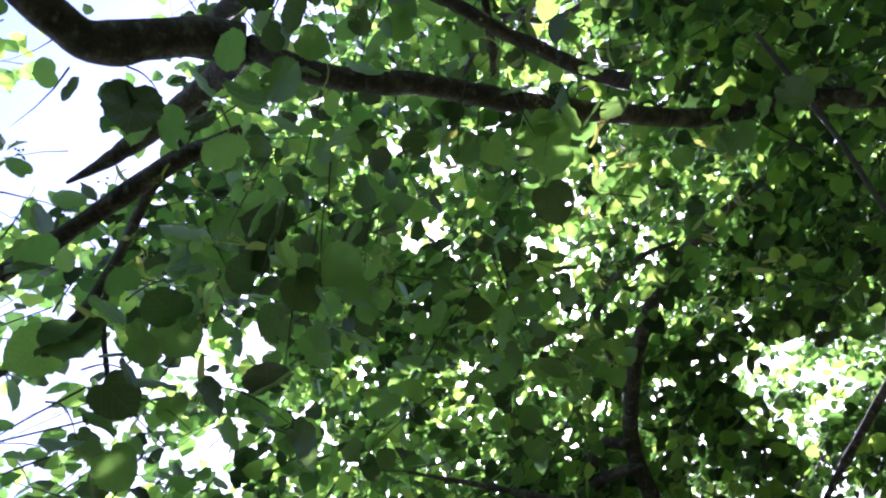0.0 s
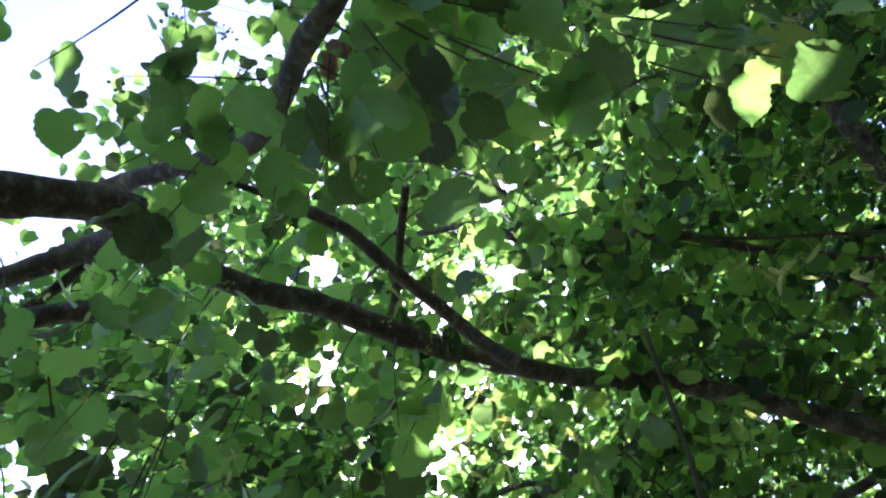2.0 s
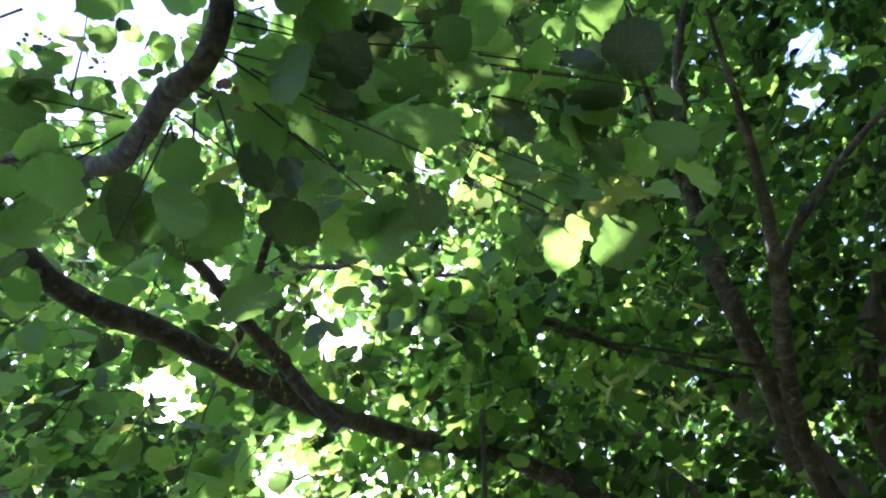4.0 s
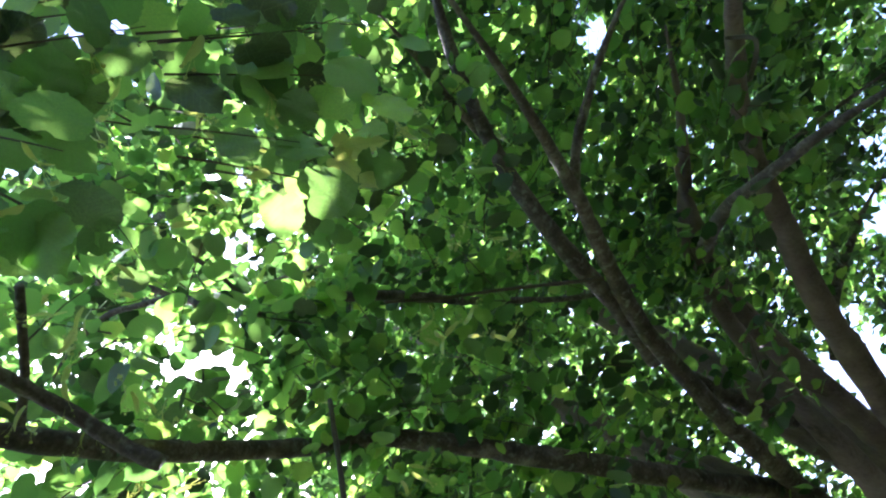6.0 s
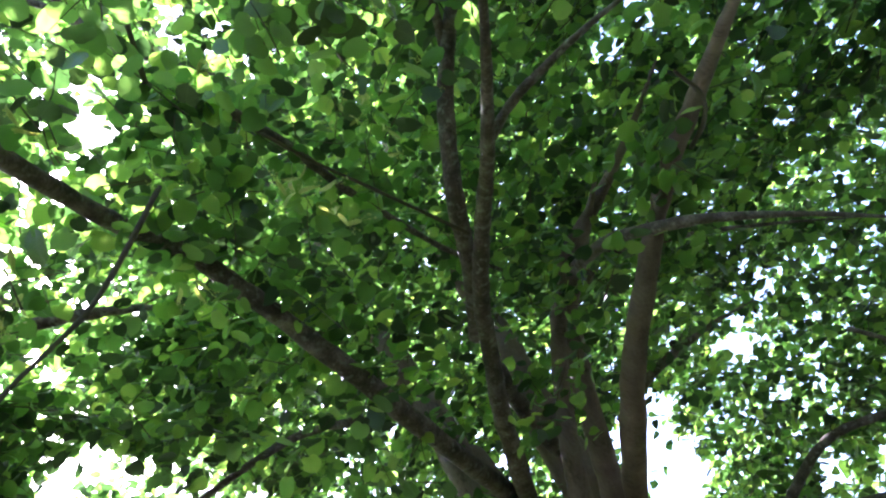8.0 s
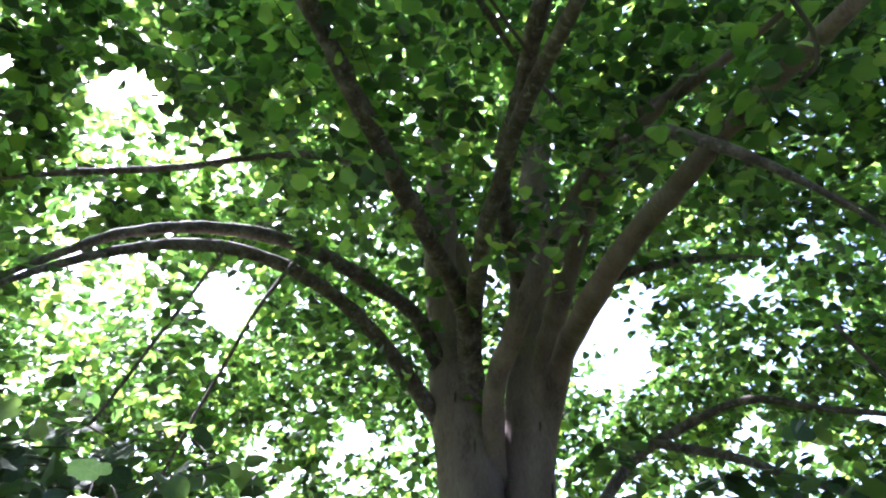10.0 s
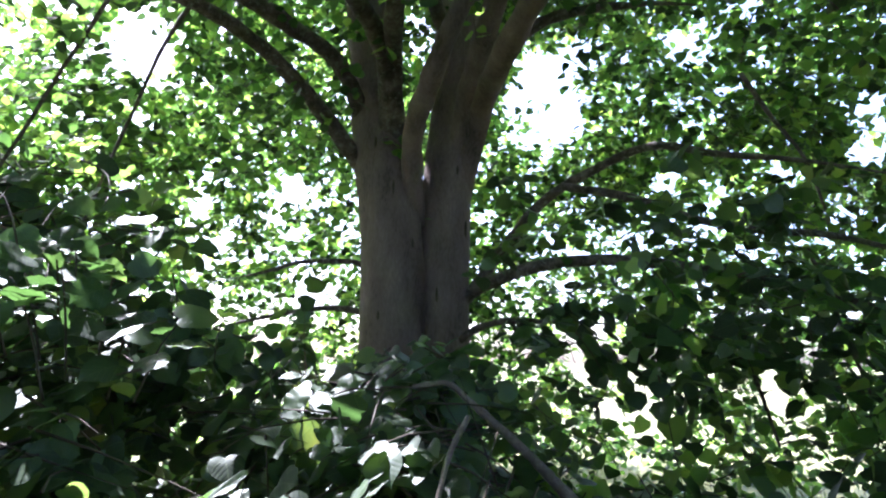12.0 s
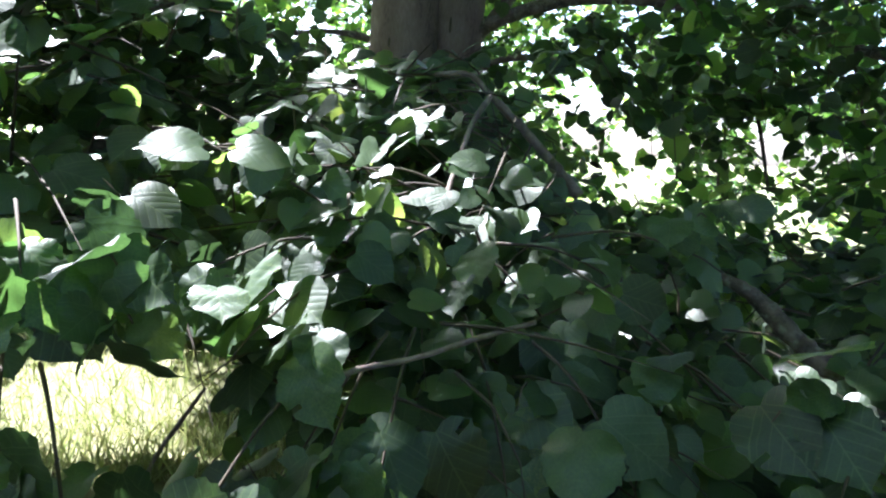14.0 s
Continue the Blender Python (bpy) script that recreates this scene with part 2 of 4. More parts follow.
def leaf_template(fine, fold=0.20, droop=0.22, teeth=0.0, eaten=(), ruffle=0.0):
    """Vertices, faces and uv of a heart-shaped leaf of length 1 from its stalk end, folded along its midrib and drooping to its tip.
    fine: 0 for the far crown, 1 or 2 with a curved half; eaten: faces that insects have taken."""
    edge = OUTLINE
    if fine == 2:
        edge = [q for a, b in zip(edge, edge[1:]) for q in (a, ((a[0] + b[0]) / 2, (a[1] + b[1]) / 2))] + [edge[-1]]
    last = len(edge) - 1

    def lift(x, y):
        return (x, y, abs(x) * fold - 0.30 * x * x - droop * y * y + (0.05 * math.sin(8 * y) + ruffle * math.sin(15 * y + 5 * x)) * abs(x))

    verts, faces = [], []
    if fine:
        rib = [1.05 * (i / last) ** 1.1 for i in range(last + 1)]
        verts = [lift(0, y) for y in rib]
        for sgn in (1, -1):
            mids, ends = [0], [0]
            for i in range(1, last):
                x, y = edge[i]
                k = 1 + (teeth if i % 2 else -teeth)
                mids.append(len(verts))
                verts.append(lift(sgn * x * 0.55, y * 0.55 + rib[i] * 0.45))
                ends.append(len(verts))
                verts.append(lift(sgn * x * k, y))
            mids.append(last)
            ends.append(last)
            for i in range(last):
                for a, b in ((list(range(last + 1)), mids), (mids, ends)):
                    poly = []
                    for v in (a[i], b[i], b[i + 1], a[i + 1]):
                        if v not in poly:
                            poly.append(v)
                    if len(poly) > 2:
                        faces.append(tuple(poly if sgn > 0 else poly[::-1]))
        faces = [f for i, f in enumerate(faces) if i not in eaten]
    else:
        verts = [lift(x, y) for x, y in ((0, 0), (0.38, -0.05), (0.53, 0.30), (0.33, 0.76), (0, 1.05), (-0.33, 0.76), (-0.53, 0.30), (-0.38, -0.05))]
        faces = [(0, 1, 2, 3, 4), (0, 4, 5, 6, 7)]
    uv = [(v[0] + 0.5, v[1]) for v in verts]
    return np.array(verts), faces, np.array(uv)


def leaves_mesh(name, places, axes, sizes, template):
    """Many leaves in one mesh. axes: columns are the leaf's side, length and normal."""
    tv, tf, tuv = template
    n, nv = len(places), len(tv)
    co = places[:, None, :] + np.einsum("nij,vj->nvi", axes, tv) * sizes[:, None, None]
    loop = np.concatenate([np.array(f) for f in tf])
    lens = np.array([len(f) for f in tf])
    nl = len(loop)
    loops = (loop[None] + (np.arange(n) * nv)[:, None]).ravel()
    starts = (np.r_[0, np.cumsum(lens)[:-1]][None] + (np.arange(n) * nl)[:, None]).ravel()
    me = bpy.data.meshes.new(name)
    me.vertices.add(n * nv)
    me.vertices.foreach_set("co", co.astype(np.float32).ravel())
    me.loops.add(n * nl)
    me.loops.foreach_set("vertex_index", loops.astype(np.int32))
    me.polygons.add(n * len(tf))
    me.polygons.foreach_set("loop_start", starts.astype(np.int32))
    uvl = me.uv_layers.new(name="UVMap")
    uvl.data.foreach_set("uv", np.tile(tuv[loop], (n, 1)).astype(np.float32).ravel())
    me.polygons.foreach_set("use_smooth", np.ones(n * len(tf), dtype=bool))
    me.update(calc_edges=True)
    me.validate()
    return me


def unit(v):
    return v / np.maximum(np.linalg.norm(v, axis=-1, keepdims=True), 1e-9)


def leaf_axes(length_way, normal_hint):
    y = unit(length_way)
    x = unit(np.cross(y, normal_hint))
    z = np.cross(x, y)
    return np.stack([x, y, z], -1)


def twig_tubes(name, starts, ways, bends, lengths, radius):
    """Thin three-sided twigs in one mesh."""
    n, segs = len(starts), 3
    s = np.linspace(0, 1, segs + 1)
    line = starts[:, None] + ways[:, None] * (s[None, :, None] * lengths[:, None, None]) + bends[:, None] * (s[None, :, None] ** 2 * lengths[:, None, None])
    x = unit(np.cross(ways, (0.2, 0.3, 0.9)))
    y = unit(np.cross(ways, x))
    ang = 2 * np.pi * np.arange(3) / 3
    ring = x[:, None] * np.cos(ang)[None, :, None] + y[:, None] * np.sin(ang)[None, :, None]
    rad = radius * (1.15 - s)
    co = line[:, :, None] + ring[:, None] * rad[None, :, None, None]
    faces = [(3 * i + k, 3 * i + (k + 1) % 3, 3 * i + 3 + (k + 1) % 3, 3 * i + 3 + k) for i in range(segs) for k in range(3)]
    nv = 3 * (segs + 1)
    me = bpy.data.meshes.new(name)
    me.vertices.add(n * nv)
    me.vertices.foreach_set("co", co.astype(np.float32).ravel())
    loop = np.array(faces).ravel()
    me.loops.add(n * len(loop))
    me.loops.foreach_set("vertex_index", (loop[None] + (np.arange(n) * nv)[:, None]).astype(np.int32).ravel())
    me.polygons.add(n * len(faces))
    me.polygons.foreach_set("loop_start", np.arange(n * len(faces), dtype=np.int32) * 4)
    me.update(calc_edges=True)
    return me


# ---- ground ----
def build_ground():
    bm = bmesh.new()
    rings = [0.0, 1, 2, 3, 4, 5, 6, 8, 10, 13, 17, 25, 40, 80, 200, 800, 3000]
    prev = None
    for r in rings:
        if r == 0:
            ring = [bm.verts.new((0, 3, 0))]
        else:
            ring = []
            for k in range(48):
                a = 2 * math.pi * k / 48
                x, y = r * math.cos(a), 3 + r * math.sin(a)
                ring.append(bm.verts.new((x, y, 0.06 * noise.noise(Vector((x * 0.4, y * 0.4, 0))))))
        if prev is not None:
            for k in range(48):
                if len(prev) == 1:
                    bm.faces.new((prev[0], ring[k], ring[(k + 1) % 48]))
                else:
                    bm.faces.new((prev[k], ring[k], ring[(k + 1) % 48], prev[(k + 1) % 48]))
        prev = ring
    for fc in bm.faces:
        fc.smooth = True
    bmesh.ops.recalc_face_normals(bm, faces=bm.faces)
    me = bpy.data.meshes.new("ground")
    bm.to_mesh(me)
    bm.free()
    ob = part("ground", me, mat_ground, None)
    tagged(ob, "dry sunlit meadow ground under and beyond the tree", "ground", kind="structure")


build_ground()
rng = np.random.default_rng(7)


def build_grass():
    n = 46000
    r, a = 1.2 + 12 * rng.random(n) ** 1.6, rng.uniform(0.2, math.pi, n)
    base = np.stack([r * np.cos(a) - 0.5, 0.8 + r * np.sin(a), np.full(n, -0.02)], 1)
    way = unit(np.stack([rng.normal(0, 0.45, n), rng.normal(0, 0.45, n), np.ones(n)], 1))
    side = np.stack([rng.normal(0, 1, n), rng.normal(0, 1, n), np.zeros(n)], 1)
    blade = (np.array([(-0.02, 0, 0), (0.02, 0, 0), (0.014, 0.5, 0.02), (-0.014, 0.5, 0.02), (0, 1, 0.2)]), [(0, 1, 2, 3), (3, 2, 4)],
             np.array([(0.4, 0), (0.6, 0), (0.55, 0.5), (0.45, 0.5), (0.5, 1)]))
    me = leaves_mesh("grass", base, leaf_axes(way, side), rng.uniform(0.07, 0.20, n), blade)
    ob = part("grass", me, mat_grass, None)
    tagged(ob, "tall pale meadow grass in full sun", "grass", kind="stuff")


build_grass()

# ---- the tree ----
tree = tagged(new("linden_tree"), "large old linden tree with twin grey trunk and spreading leafy limbs", "tree")
tree.location = (0, 4.35, 0)
TREE_AT = Vector((0, 4.35, 0))


def tree_part(name, me, material, parent=None, label=""):
    ob = part(name, me, material, parent or tree, label)
    if parent is None:
        ob.location = -TREE_AT
    return ob


def stem(points, r0, r1, flare):
    return limb_mesh("trunk", points, r0, r1, 26, 8, 0.05, flare)


tree_part("trunk", stem([(-0.16, 4.33, -0.1), (-0.17, 4.33, 0.8), (-0.19, 4.33, 1.6), (-0.23, 4.33, 2.4), (-0.33, 4.38, 3.1), (-0.39, 4.52, 3.7), (-0.43, 4.72, 4.3)], 0.25, 0.17, 0.22),
          mat_bark, label="smooth grey left stem of the twin trunk")
tree_part("trunk", stem([(0.13, 4.43, -0.1), (0.13, 4.43, 0.8), (0.13, 4.43, 1.6), (0.14, 4.44, 2.4), (0.20, 4.48, 3.1), (0.24, 4.6, 3.7), (0.28, 4.9, 4.3)], 0.195, 0.17, 0.22),
          mat_bark, label="darker right stem of the twin trunk")

def note_limb(group, kind, line, thick, thin, tail=0.0):
    """Notes a limb of the tree: its kind, its course from the trunk outwards, its two radii and how far it thins out past its end."""
    group.append((kind, line, thick, thin, tail))


# the main limbs, the upper branches, the arching and the low side limbs, the twigs over the path and the shoots
LIMBS_MAIN = []
note_limb(LIMBS_MAIN, "limb", [(-0.33, 4.50, 3.20), (-0.46, 4.39, 3.87), (-0.48, 4.35, 4.61), (-0.61, 4.38, 5.82), (-0.75, 4.41, 7.02), (-0.88, 4.43, 8.22)], 0.145, 0.080, 1.3)
note_limb(LIMBS_MAIN, "limb", [(0.18, 4.60, 3.00), (0.21, 4.42, 3.84), (0.25, 4.39, 4.38), (0.30, 4.38, 4.92), (0.35, 4.38, 5.83), (0.40, 4.39, 6.73), (0.46, 4.39, 7.64)], 0.165, 0.090, 1.3)
note_limb(LIMBS_MAIN, "limb", [(-0.27, 4.40, 2.80), (-0.26, 3.88, 3.36), (-0.42, 3.12, 3.43), (-0.56, 2.52, 3.47), (-0.69, 2.11, 3.58), (-0.83, 1.85, 3.78), (-0.97, 1.56, 3.92), (-1.11, 1.25, 3.90), (-1.17, 0.79, 3.71), (-1.20, 0.53, 3.63), (-1.22, 0.32, 3.59), (-1.23, 0.13, 3.55), (-1.26, -0.04, 3.51), (-1.28, -0.19, 3.53), (-1.27, -0.33, 3.62)], 0.066, 0.031)
note_limb(LIMBS_MAIN, "limb", [(-0.20, 4.40, 2.65), (-0.21, 4.01, 3.32), (-0.18, 3.41, 3.38), (-0.13, 3.02, 3.49), (-0.05, 2.73, 3.62), (0.01, 2.38, 3.66), (0.09, 2.03, 3.63), (0.16, 1.73, 3.58), (0.21, 1.45, 3.50)], 0.064, 0.028, 0.9)
note_limb(LIMBS_MAIN, "limb", [(-0.07, 4.36, 2.40), (-0.08, 4.00, 2.89), (0.02, 3.73, 3.12), (0.13, 3.57, 3.38), (0.27, 3.51, 3.67), (0.42, 3.42, 3.94), (0.58, 3.20, 4.11), (0.72, 2.90, 4.15), (0.89, 2.64, 4.10)], 0.074, 0.038, 0.9)
note_limb(LIMBS_MAIN, "limb", [(0.19, 4.46, 2.70), (0.29, 4.23, 3.26), (0.36, 3.99, 3.50), (0.44, 3.80, 3.74), (0.53, 3.59, 3.96), (0.62, 3.31, 4.09), (0.73, 2.99, 4.09)], 0.095, 0.052, 0.6)
note_limb(LIMBS_MAIN, "limb", [(0.22, 4.47, 2.55), (0.37, 4.21, 3.14), (0.47, 3.51, 3.26), (0.62, 3.06, 3.40), (0.80, 2.73, 3.52), (0.95, 2.41, 3.60), (1.03, 2.03, 3.56), (0.98, 1.58, 3.34)], 0.088, 0.036, 0.9)
note_limb(LIMBS_MAIN, "limb", [(0.10, 3.77, 3.54), (0.03, 3.44, 3.58), (-0.01, 3.15, 3.62), (-0.04, 2.89, 3.66)], 0.050, 0.046)
LIMBS_TOP = []
note_limb(LIMBS_TOP, "branch", [(-0.05, 2.79, 3.83), (0.03, 2.24, 3.73), (0.06, 1.87, 3.70), (0.13, 1.62, 3.78), (0.23, 1.43, 3.91), (0.35, 1.24, 4.00), (0.48, 1.05, 4.07)], 0.044, 0.030, 0.6)
note_limb(LIMBS_TOP, "branch", [(0.30, 1.41, 4.02), (0.32, 1.24, 4.02), (0.32, 1.07, 3.99), (0.32, 0.90, 3.91)], 0.024, 0.015, 0.4)
note_limb(LIMBS_TOP, "branch", [(0.23, 1.42, 3.50), (0.34, 1.31, 3.48), (0.46, 1.24, 3.46), (0.58, 1.16, 3.42)], 0.020, 0.013, 0.4)
note_limb(LIMBS_TOP, "branch", [(0.61, 2.76, 3.88), (0.63, 2.29, 3.54), (0.65, 2.01, 3.27), (0.73, 1.89, 3.11), (0.85, 1.89, 3.04)], 0.036, 0.018, 0.5)
note_limb(LIMBS_TOP, "branch", [(0.32, 2.92, 4.28), (0.06, 2.55, 4.27), (-0.14, 2.13, 4.20), (-0.31, 1.73, 4.12), (-0.43, 1.41, 4.09), (-0.56, 1.14, 4.05)], 0.013, 0.024)
note_limb(LIMBS_TOP, "twig", [(-0.47, 1.13, 3.72), (-0.36, 1.31, 3.70), (-0.23, 1.48, 3.66), (-0.10, 1.63, 3.58), (0.03, 1.77, 3.48)], 0.006, 0.008)
note_limb(LIMBS_TOP, "branch", [(-3.00, 2.07, 4.01), (-2.78, 1.89, 4.10), (-2.51, 1.78, 4.16), (-2.24, 1.70, 4.18), (-1.97, 1.66, 4.19), (-1.73, 1.69, 4.19), (-1.52, 1.77, 4.18)], 0.046, 0.026, 0.4)
note_limb(LIMBS_TOP, "twig", [(-2.44, 1.68, 4.11), (-2.29, 1.55, 4.18), (-2.13, 1.44, 4.23), (-1.94, 1.43, 4.22), (-1.77, 1.49, 4.18), (-1.66, 1.60, 4.15)], 0.016, 0.013)
note_limb(LIMBS_TOP, "branch", [(-3.13, 1.72, 4.06), (-2.97, 1.73, 4.14), (-2.82, 1.77, 4.17), (-2.76, 1.85, 4.10)], 0.034, 0.030)
note_limb(LIMBS_TOP, "branch", [(-3.10, 1.72, 4.09), (-2.99, 1.78, 4.08), (-2.89, 1.84, 4.05), (-2.81, 1.91, 4.00)], 0.032, 0.026)
note_limb(LIMBS_TOP, "branch", [(-2.76, 1.28, 3.67), (-2.81, 1.06, 3.77), (-2.87, 0.84, 3.87)], 0.018, 0.010, 0.3)
note_limb(LIMBS_TOP, "branch", [(-0.83, 0.82, 4.18), (-0.87, 0.72, 4.34), (-0.98, 0.64, 4.45), (-1.10, 0.57, 4.54), (-1.29, 0.56, 4.65)], 0.018, 0.010, 0.3)
note_limb(LIMBS_TOP, "twig", [(-0.78, 0.99, 4.23), (-0.75, 0.89, 4.24), (-0.72, 0.79, 4.26), (-0.71, 0.70, 4.31), (-0.72, 0.63, 4.40), (-0.75, 0.59, 4.61)], 0.012, 0.008)
note_limb(LIMBS_TOP, "branch", [(-1.11, 0.59, 5.09), (-1.01, 0.75, 4.96), (-0.96, 0.92, 4.82), (-0.83, 1.03, 4.70), (-0.66, 1.15, 4.63)], 0.020, 0.010, 0.3)
LIMBS_ARCH = []
note_limb(LIMBS_ARCH, "branch", [(0.86, 4.06, 4.62), (1.16, 3.83, 4.70), (1.38, 3.76, 4.63), (1.61, 3.71, 4.49), (1.82, 3.66, 4.34), (2.01, 3.61, 4.18)], 0.041, 0.017, 0.7)
note_limb(LIMBS_ARCH, "branch", [(-0.36, 4.45, 2.95), (-0.57, 4.10, 3.41), (-0.84, 3.80, 3.53), (-1.11, 3.53, 3.60), (-1.38, 3.30, 3.61), (-1.64, 3.11, 3.56), (-1.86, 2.94, 3.46), (-2.08, 2.82, 3.34), (-2.30, 2.78, 3.21)], 0.062, 0.024, 0.7)
note_limb(LIMBS_ARCH, "branch", [(-0.30, 4.40, 2.55), (-0.46, 4.32, 2.81), (-0.70, 4.06, 3.10), (-0.96, 3.78, 3.33), (-1.23, 3.48, 3.44), (-1.51, 3.21, 3.46), (-1.78, 3.00, 3.39), (-2.02, 2.85, 3.27), (-2.24, 2.73, 3.12)], 0.064, 0.023, 0.7)
note_limb(LIMBS_ARCH, "twig", [(-1.70, 3.39, 3.66), (-1.85, 3.40, 3.34), (-2.00, 3.39, 3.03), (-2.13, 3.38, 2.73), (-2.25, 3.36, 2.46)], 0.014, 0.011)
note_limb(LIMBS_ARCH, "twig", [(-1.23, 3.27, 3.45), (-1.48, 3.44, 3.20), (-1.68, 3.60, 2.90), (-1.86, 3.71, 2.58), (-2.00, 3.77, 2.25)], 0.014, 0.010)
note_limb(LIMBS_ARCH, "branch", [(-0.79, 3.42, 4.16), (-1.17, 3.26, 4.20), (-1.55, 3.17, 4.13), (-1.91, 3.09, 4.00), (-2.23, 2.98, 3.89), (-2.53, 2.88, 3.80)], 0.028, 0.020, 0.5)
note_limb(LIMBS_ARCH, "branch", [(0.57, 3.92, 3.55), (0.84, 3.92, 3.71), (1.15, 3.94, 3.79)], 0.045, 0.030, 0.8)
note_limb(LIMBS_ARCH, "twig", [(1.50, 3.90, 1.95), (1.60, 3.84, 1.59), (1.69, 3.74, 1.24), (1.70, 3.68, 1.04)], 0.015, 0.009)
note_limb(LIMBS_ARCH, "twig", [(1.71, 3.59, 1.89), (1.76, 3.55, 1.58), (1.81, 3.47, 1.30), (1.84, 3.39, 1.06)], 0.016, 0.010)
note_limb(LIMBS_ARCH, "twig", [(1.85, 3.54, 3.16), (2.03, 3.55, 2.88), (2.19, 3.54, 2.64), (2.29, 3.55, 2.34)], 0.015, 0.009)
note_limb(LIMBS_ARCH, "twig", [(2.12, 3.47, 2.10), (2.19, 3.41, 1.79), (2.24, 3.35, 1.53), (2.27, 3.28, 1.31)], 0.014, 0.009)
LIMBS_LOW = []
note_limb(LIMBS_LOW, "branch", [(0.15, 4.45, 1.70), (0.29, 4.37, 1.91), (0.70, 4.21, 2.08), (1.13, 4.07, 2.12), (1.52, 3.92, 2.07), (1.85, 3.71, 1.98), (2.11, 3.48, 1.86), (2.31, 3.24, 1.76)], 0.048, 0.024, 0.7)
note_limb(LIMBS_LOW, "branch", [(0.15, 4.45, 1.72), (0.32, 4.49, 1.93), (0.57, 4.46, 2.27), (0.84, 4.39, 2.59), (1.18, 4.22, 2.78), (1.48, 3.99, 2.86), (1.78, 3.80, 2.75), (2.05, 3.62, 2.67)], 0.050, 0.017, 0.7)
note_limb(LIMBS_LOW, "branch", [(0.93, 4.25, 2.65), (1.31, 4.01, 2.52), (1.63, 3.80, 2.34), (1.91, 3.60, 2.23), (2.17, 3.40, 2.17)], 0.030, 0.020, 0.7)
note_limb(LIMBS_LOW, "branch", [(0.15, 4.45, 1.50), (0.30, 4.24, 1.65), (0.49, 4.12, 1.72), (0.71, 4.00, 1.72), (0.89, 3.89, 1.71)], 0.030, 0.013, 0.3)
note_limb(LIMBS_LOW, "branch", [(-0.25, 4.40, 1.85), (-0.42, 4.50, 2.12), (-0.63, 4.42, 2.14), (-0.83, 4.34, 2.12), (-1.02, 4.27, 2.05)], 0.024, 0.012, 0.3)
note_limb(LIMBS_LOW, "branch", [(-0.20, 4.40, 1.45), (-0.33, 4.43, 1.75), (-0.59, 4.33, 1.81), (-0.84, 4.25, 1.78), (-1.07, 4.16, 1.72)], 0.030, 0.012, 0.3)
LIMBS_NEAR = []
note_limb(LIMBS_NEAR, "branch", [(-1.27, -0.34, 3.63), (-1.29, -0.46, 3.62), (-1.32, -0.57, 3.57), (-1.35, -0.67, 3.52), (-1.30, -0.76, 3.50)], 0.052, 0.046, 0.4)
note_limb(LIMBS_NEAR, "branch", [(-1.28, -0.34, 3.63), (-1.43, -0.42, 3.75), (-1.56, -0.51, 3.78), (-1.67, -0.60, 3.78)], 0.038, 0.030, 0.2)
note_limb(LIMBS_NEAR, "branch", [(-1.35, -0.39, 3.80), (-1.57, -0.44, 3.80), (-1.78, -0.52, 3.75), (-1.94, -0.56, 3.58), (-2.02, -0.61, 3.37), (-2.08, -0.71, 3.24)], 0.016, 0.013, 0.3)
note_limb(LIMBS_NEAR, "branch", [(-1.97, -0.80, 3.47), (-1.85, -0.68, 3.51), (-1.73, -0.57, 3.54), (-1.61, -0.45, 3.59), (-1.50, -0.30, 3.61)], 0.024, 0.027)
note_limb(LIMBS_NEAR, "twig", [(-1.93, -0.55, 3.67), (-2.02, -0.57, 3.60), (-2.10, -0.55, 3.49), (-2.18, -0.51, 3.39), (-2.25, -0.48, 3.30)], 0.010, 0.006)
note_limb(LIMBS_NEAR, "branch", [(-1.40, -0.53, 3.96), (-1.24, -0.42, 3.83), (-1.09, -0.32, 3.67), (-0.94, -0.25, 3.41), (-0.80, -0.26, 3.22), (-0.70, -0.28, 3.10), (-0.61, -0.28, 3.04), (-0.53, -0.32, 3.08), (-0.51, -0.37, 3.11), (-0.46, -0.42, 3.16)], 0.026, 0.018, 0.15)
note_limb(LIMBS_NEAR, "branch", [(-0.49, -0.38, 3.11), (-0.53, -0.40, 3.09), (-0.58, -0.42, 3.08), (-0.62, -0.45, 3.07)], 0.014, 0.011, 0.2)
note_limb(LIMBS_NEAR, "branch", [(-1.05, 0.56, 3.30), (-1.06, 0.47, 3.36), (-1.05, 0.37, 3.41), (-1.04, 0.26, 3.44), (-1.02, 0.15, 3.44), (-1.01, 0.05, 3.48), (-1.02, -0.06, 3.48)], 0.022, 0.015, 0.3)
note_limb(LIMBS_NEAR, "twig", [(-1.15, 0.29, 3.50), (-1.04, 0.24, 3.53), (-0.94, 0.18, 3.52), (-0.84, 0.12, 3.49)], 0.013, 0.011)
note_limb(LIMBS_NEAR, "twig", [(1.15, 2.05, 3.58), (1.00, 1.70, 3.32), (0.75, 1.30, 3.02), (0.55, 1.05, 2.88)], 0.012, 0.005)
note_limb(LIMBS_NEAR, "twig", [(-0.82, 1.05, 3.57), (-1.00, 1.00, 3.10), (-1.12, 0.85, 2.70), (-1.15, 0.80, 2.40)], 0.009, 0.004)
LIMBS_FRONT = []
note_limb(LIMBS_FRONT, "dry_stem", [(0.00, 2.09, 1.39), (0.11, 2.10, 1.40), (0.20, 2.11, 1.33), (0.35, 2.11, 1.20), (0.44, 2.11, 1.11), (0.51, 2.10, 1.04)], 0.007, 0.021)
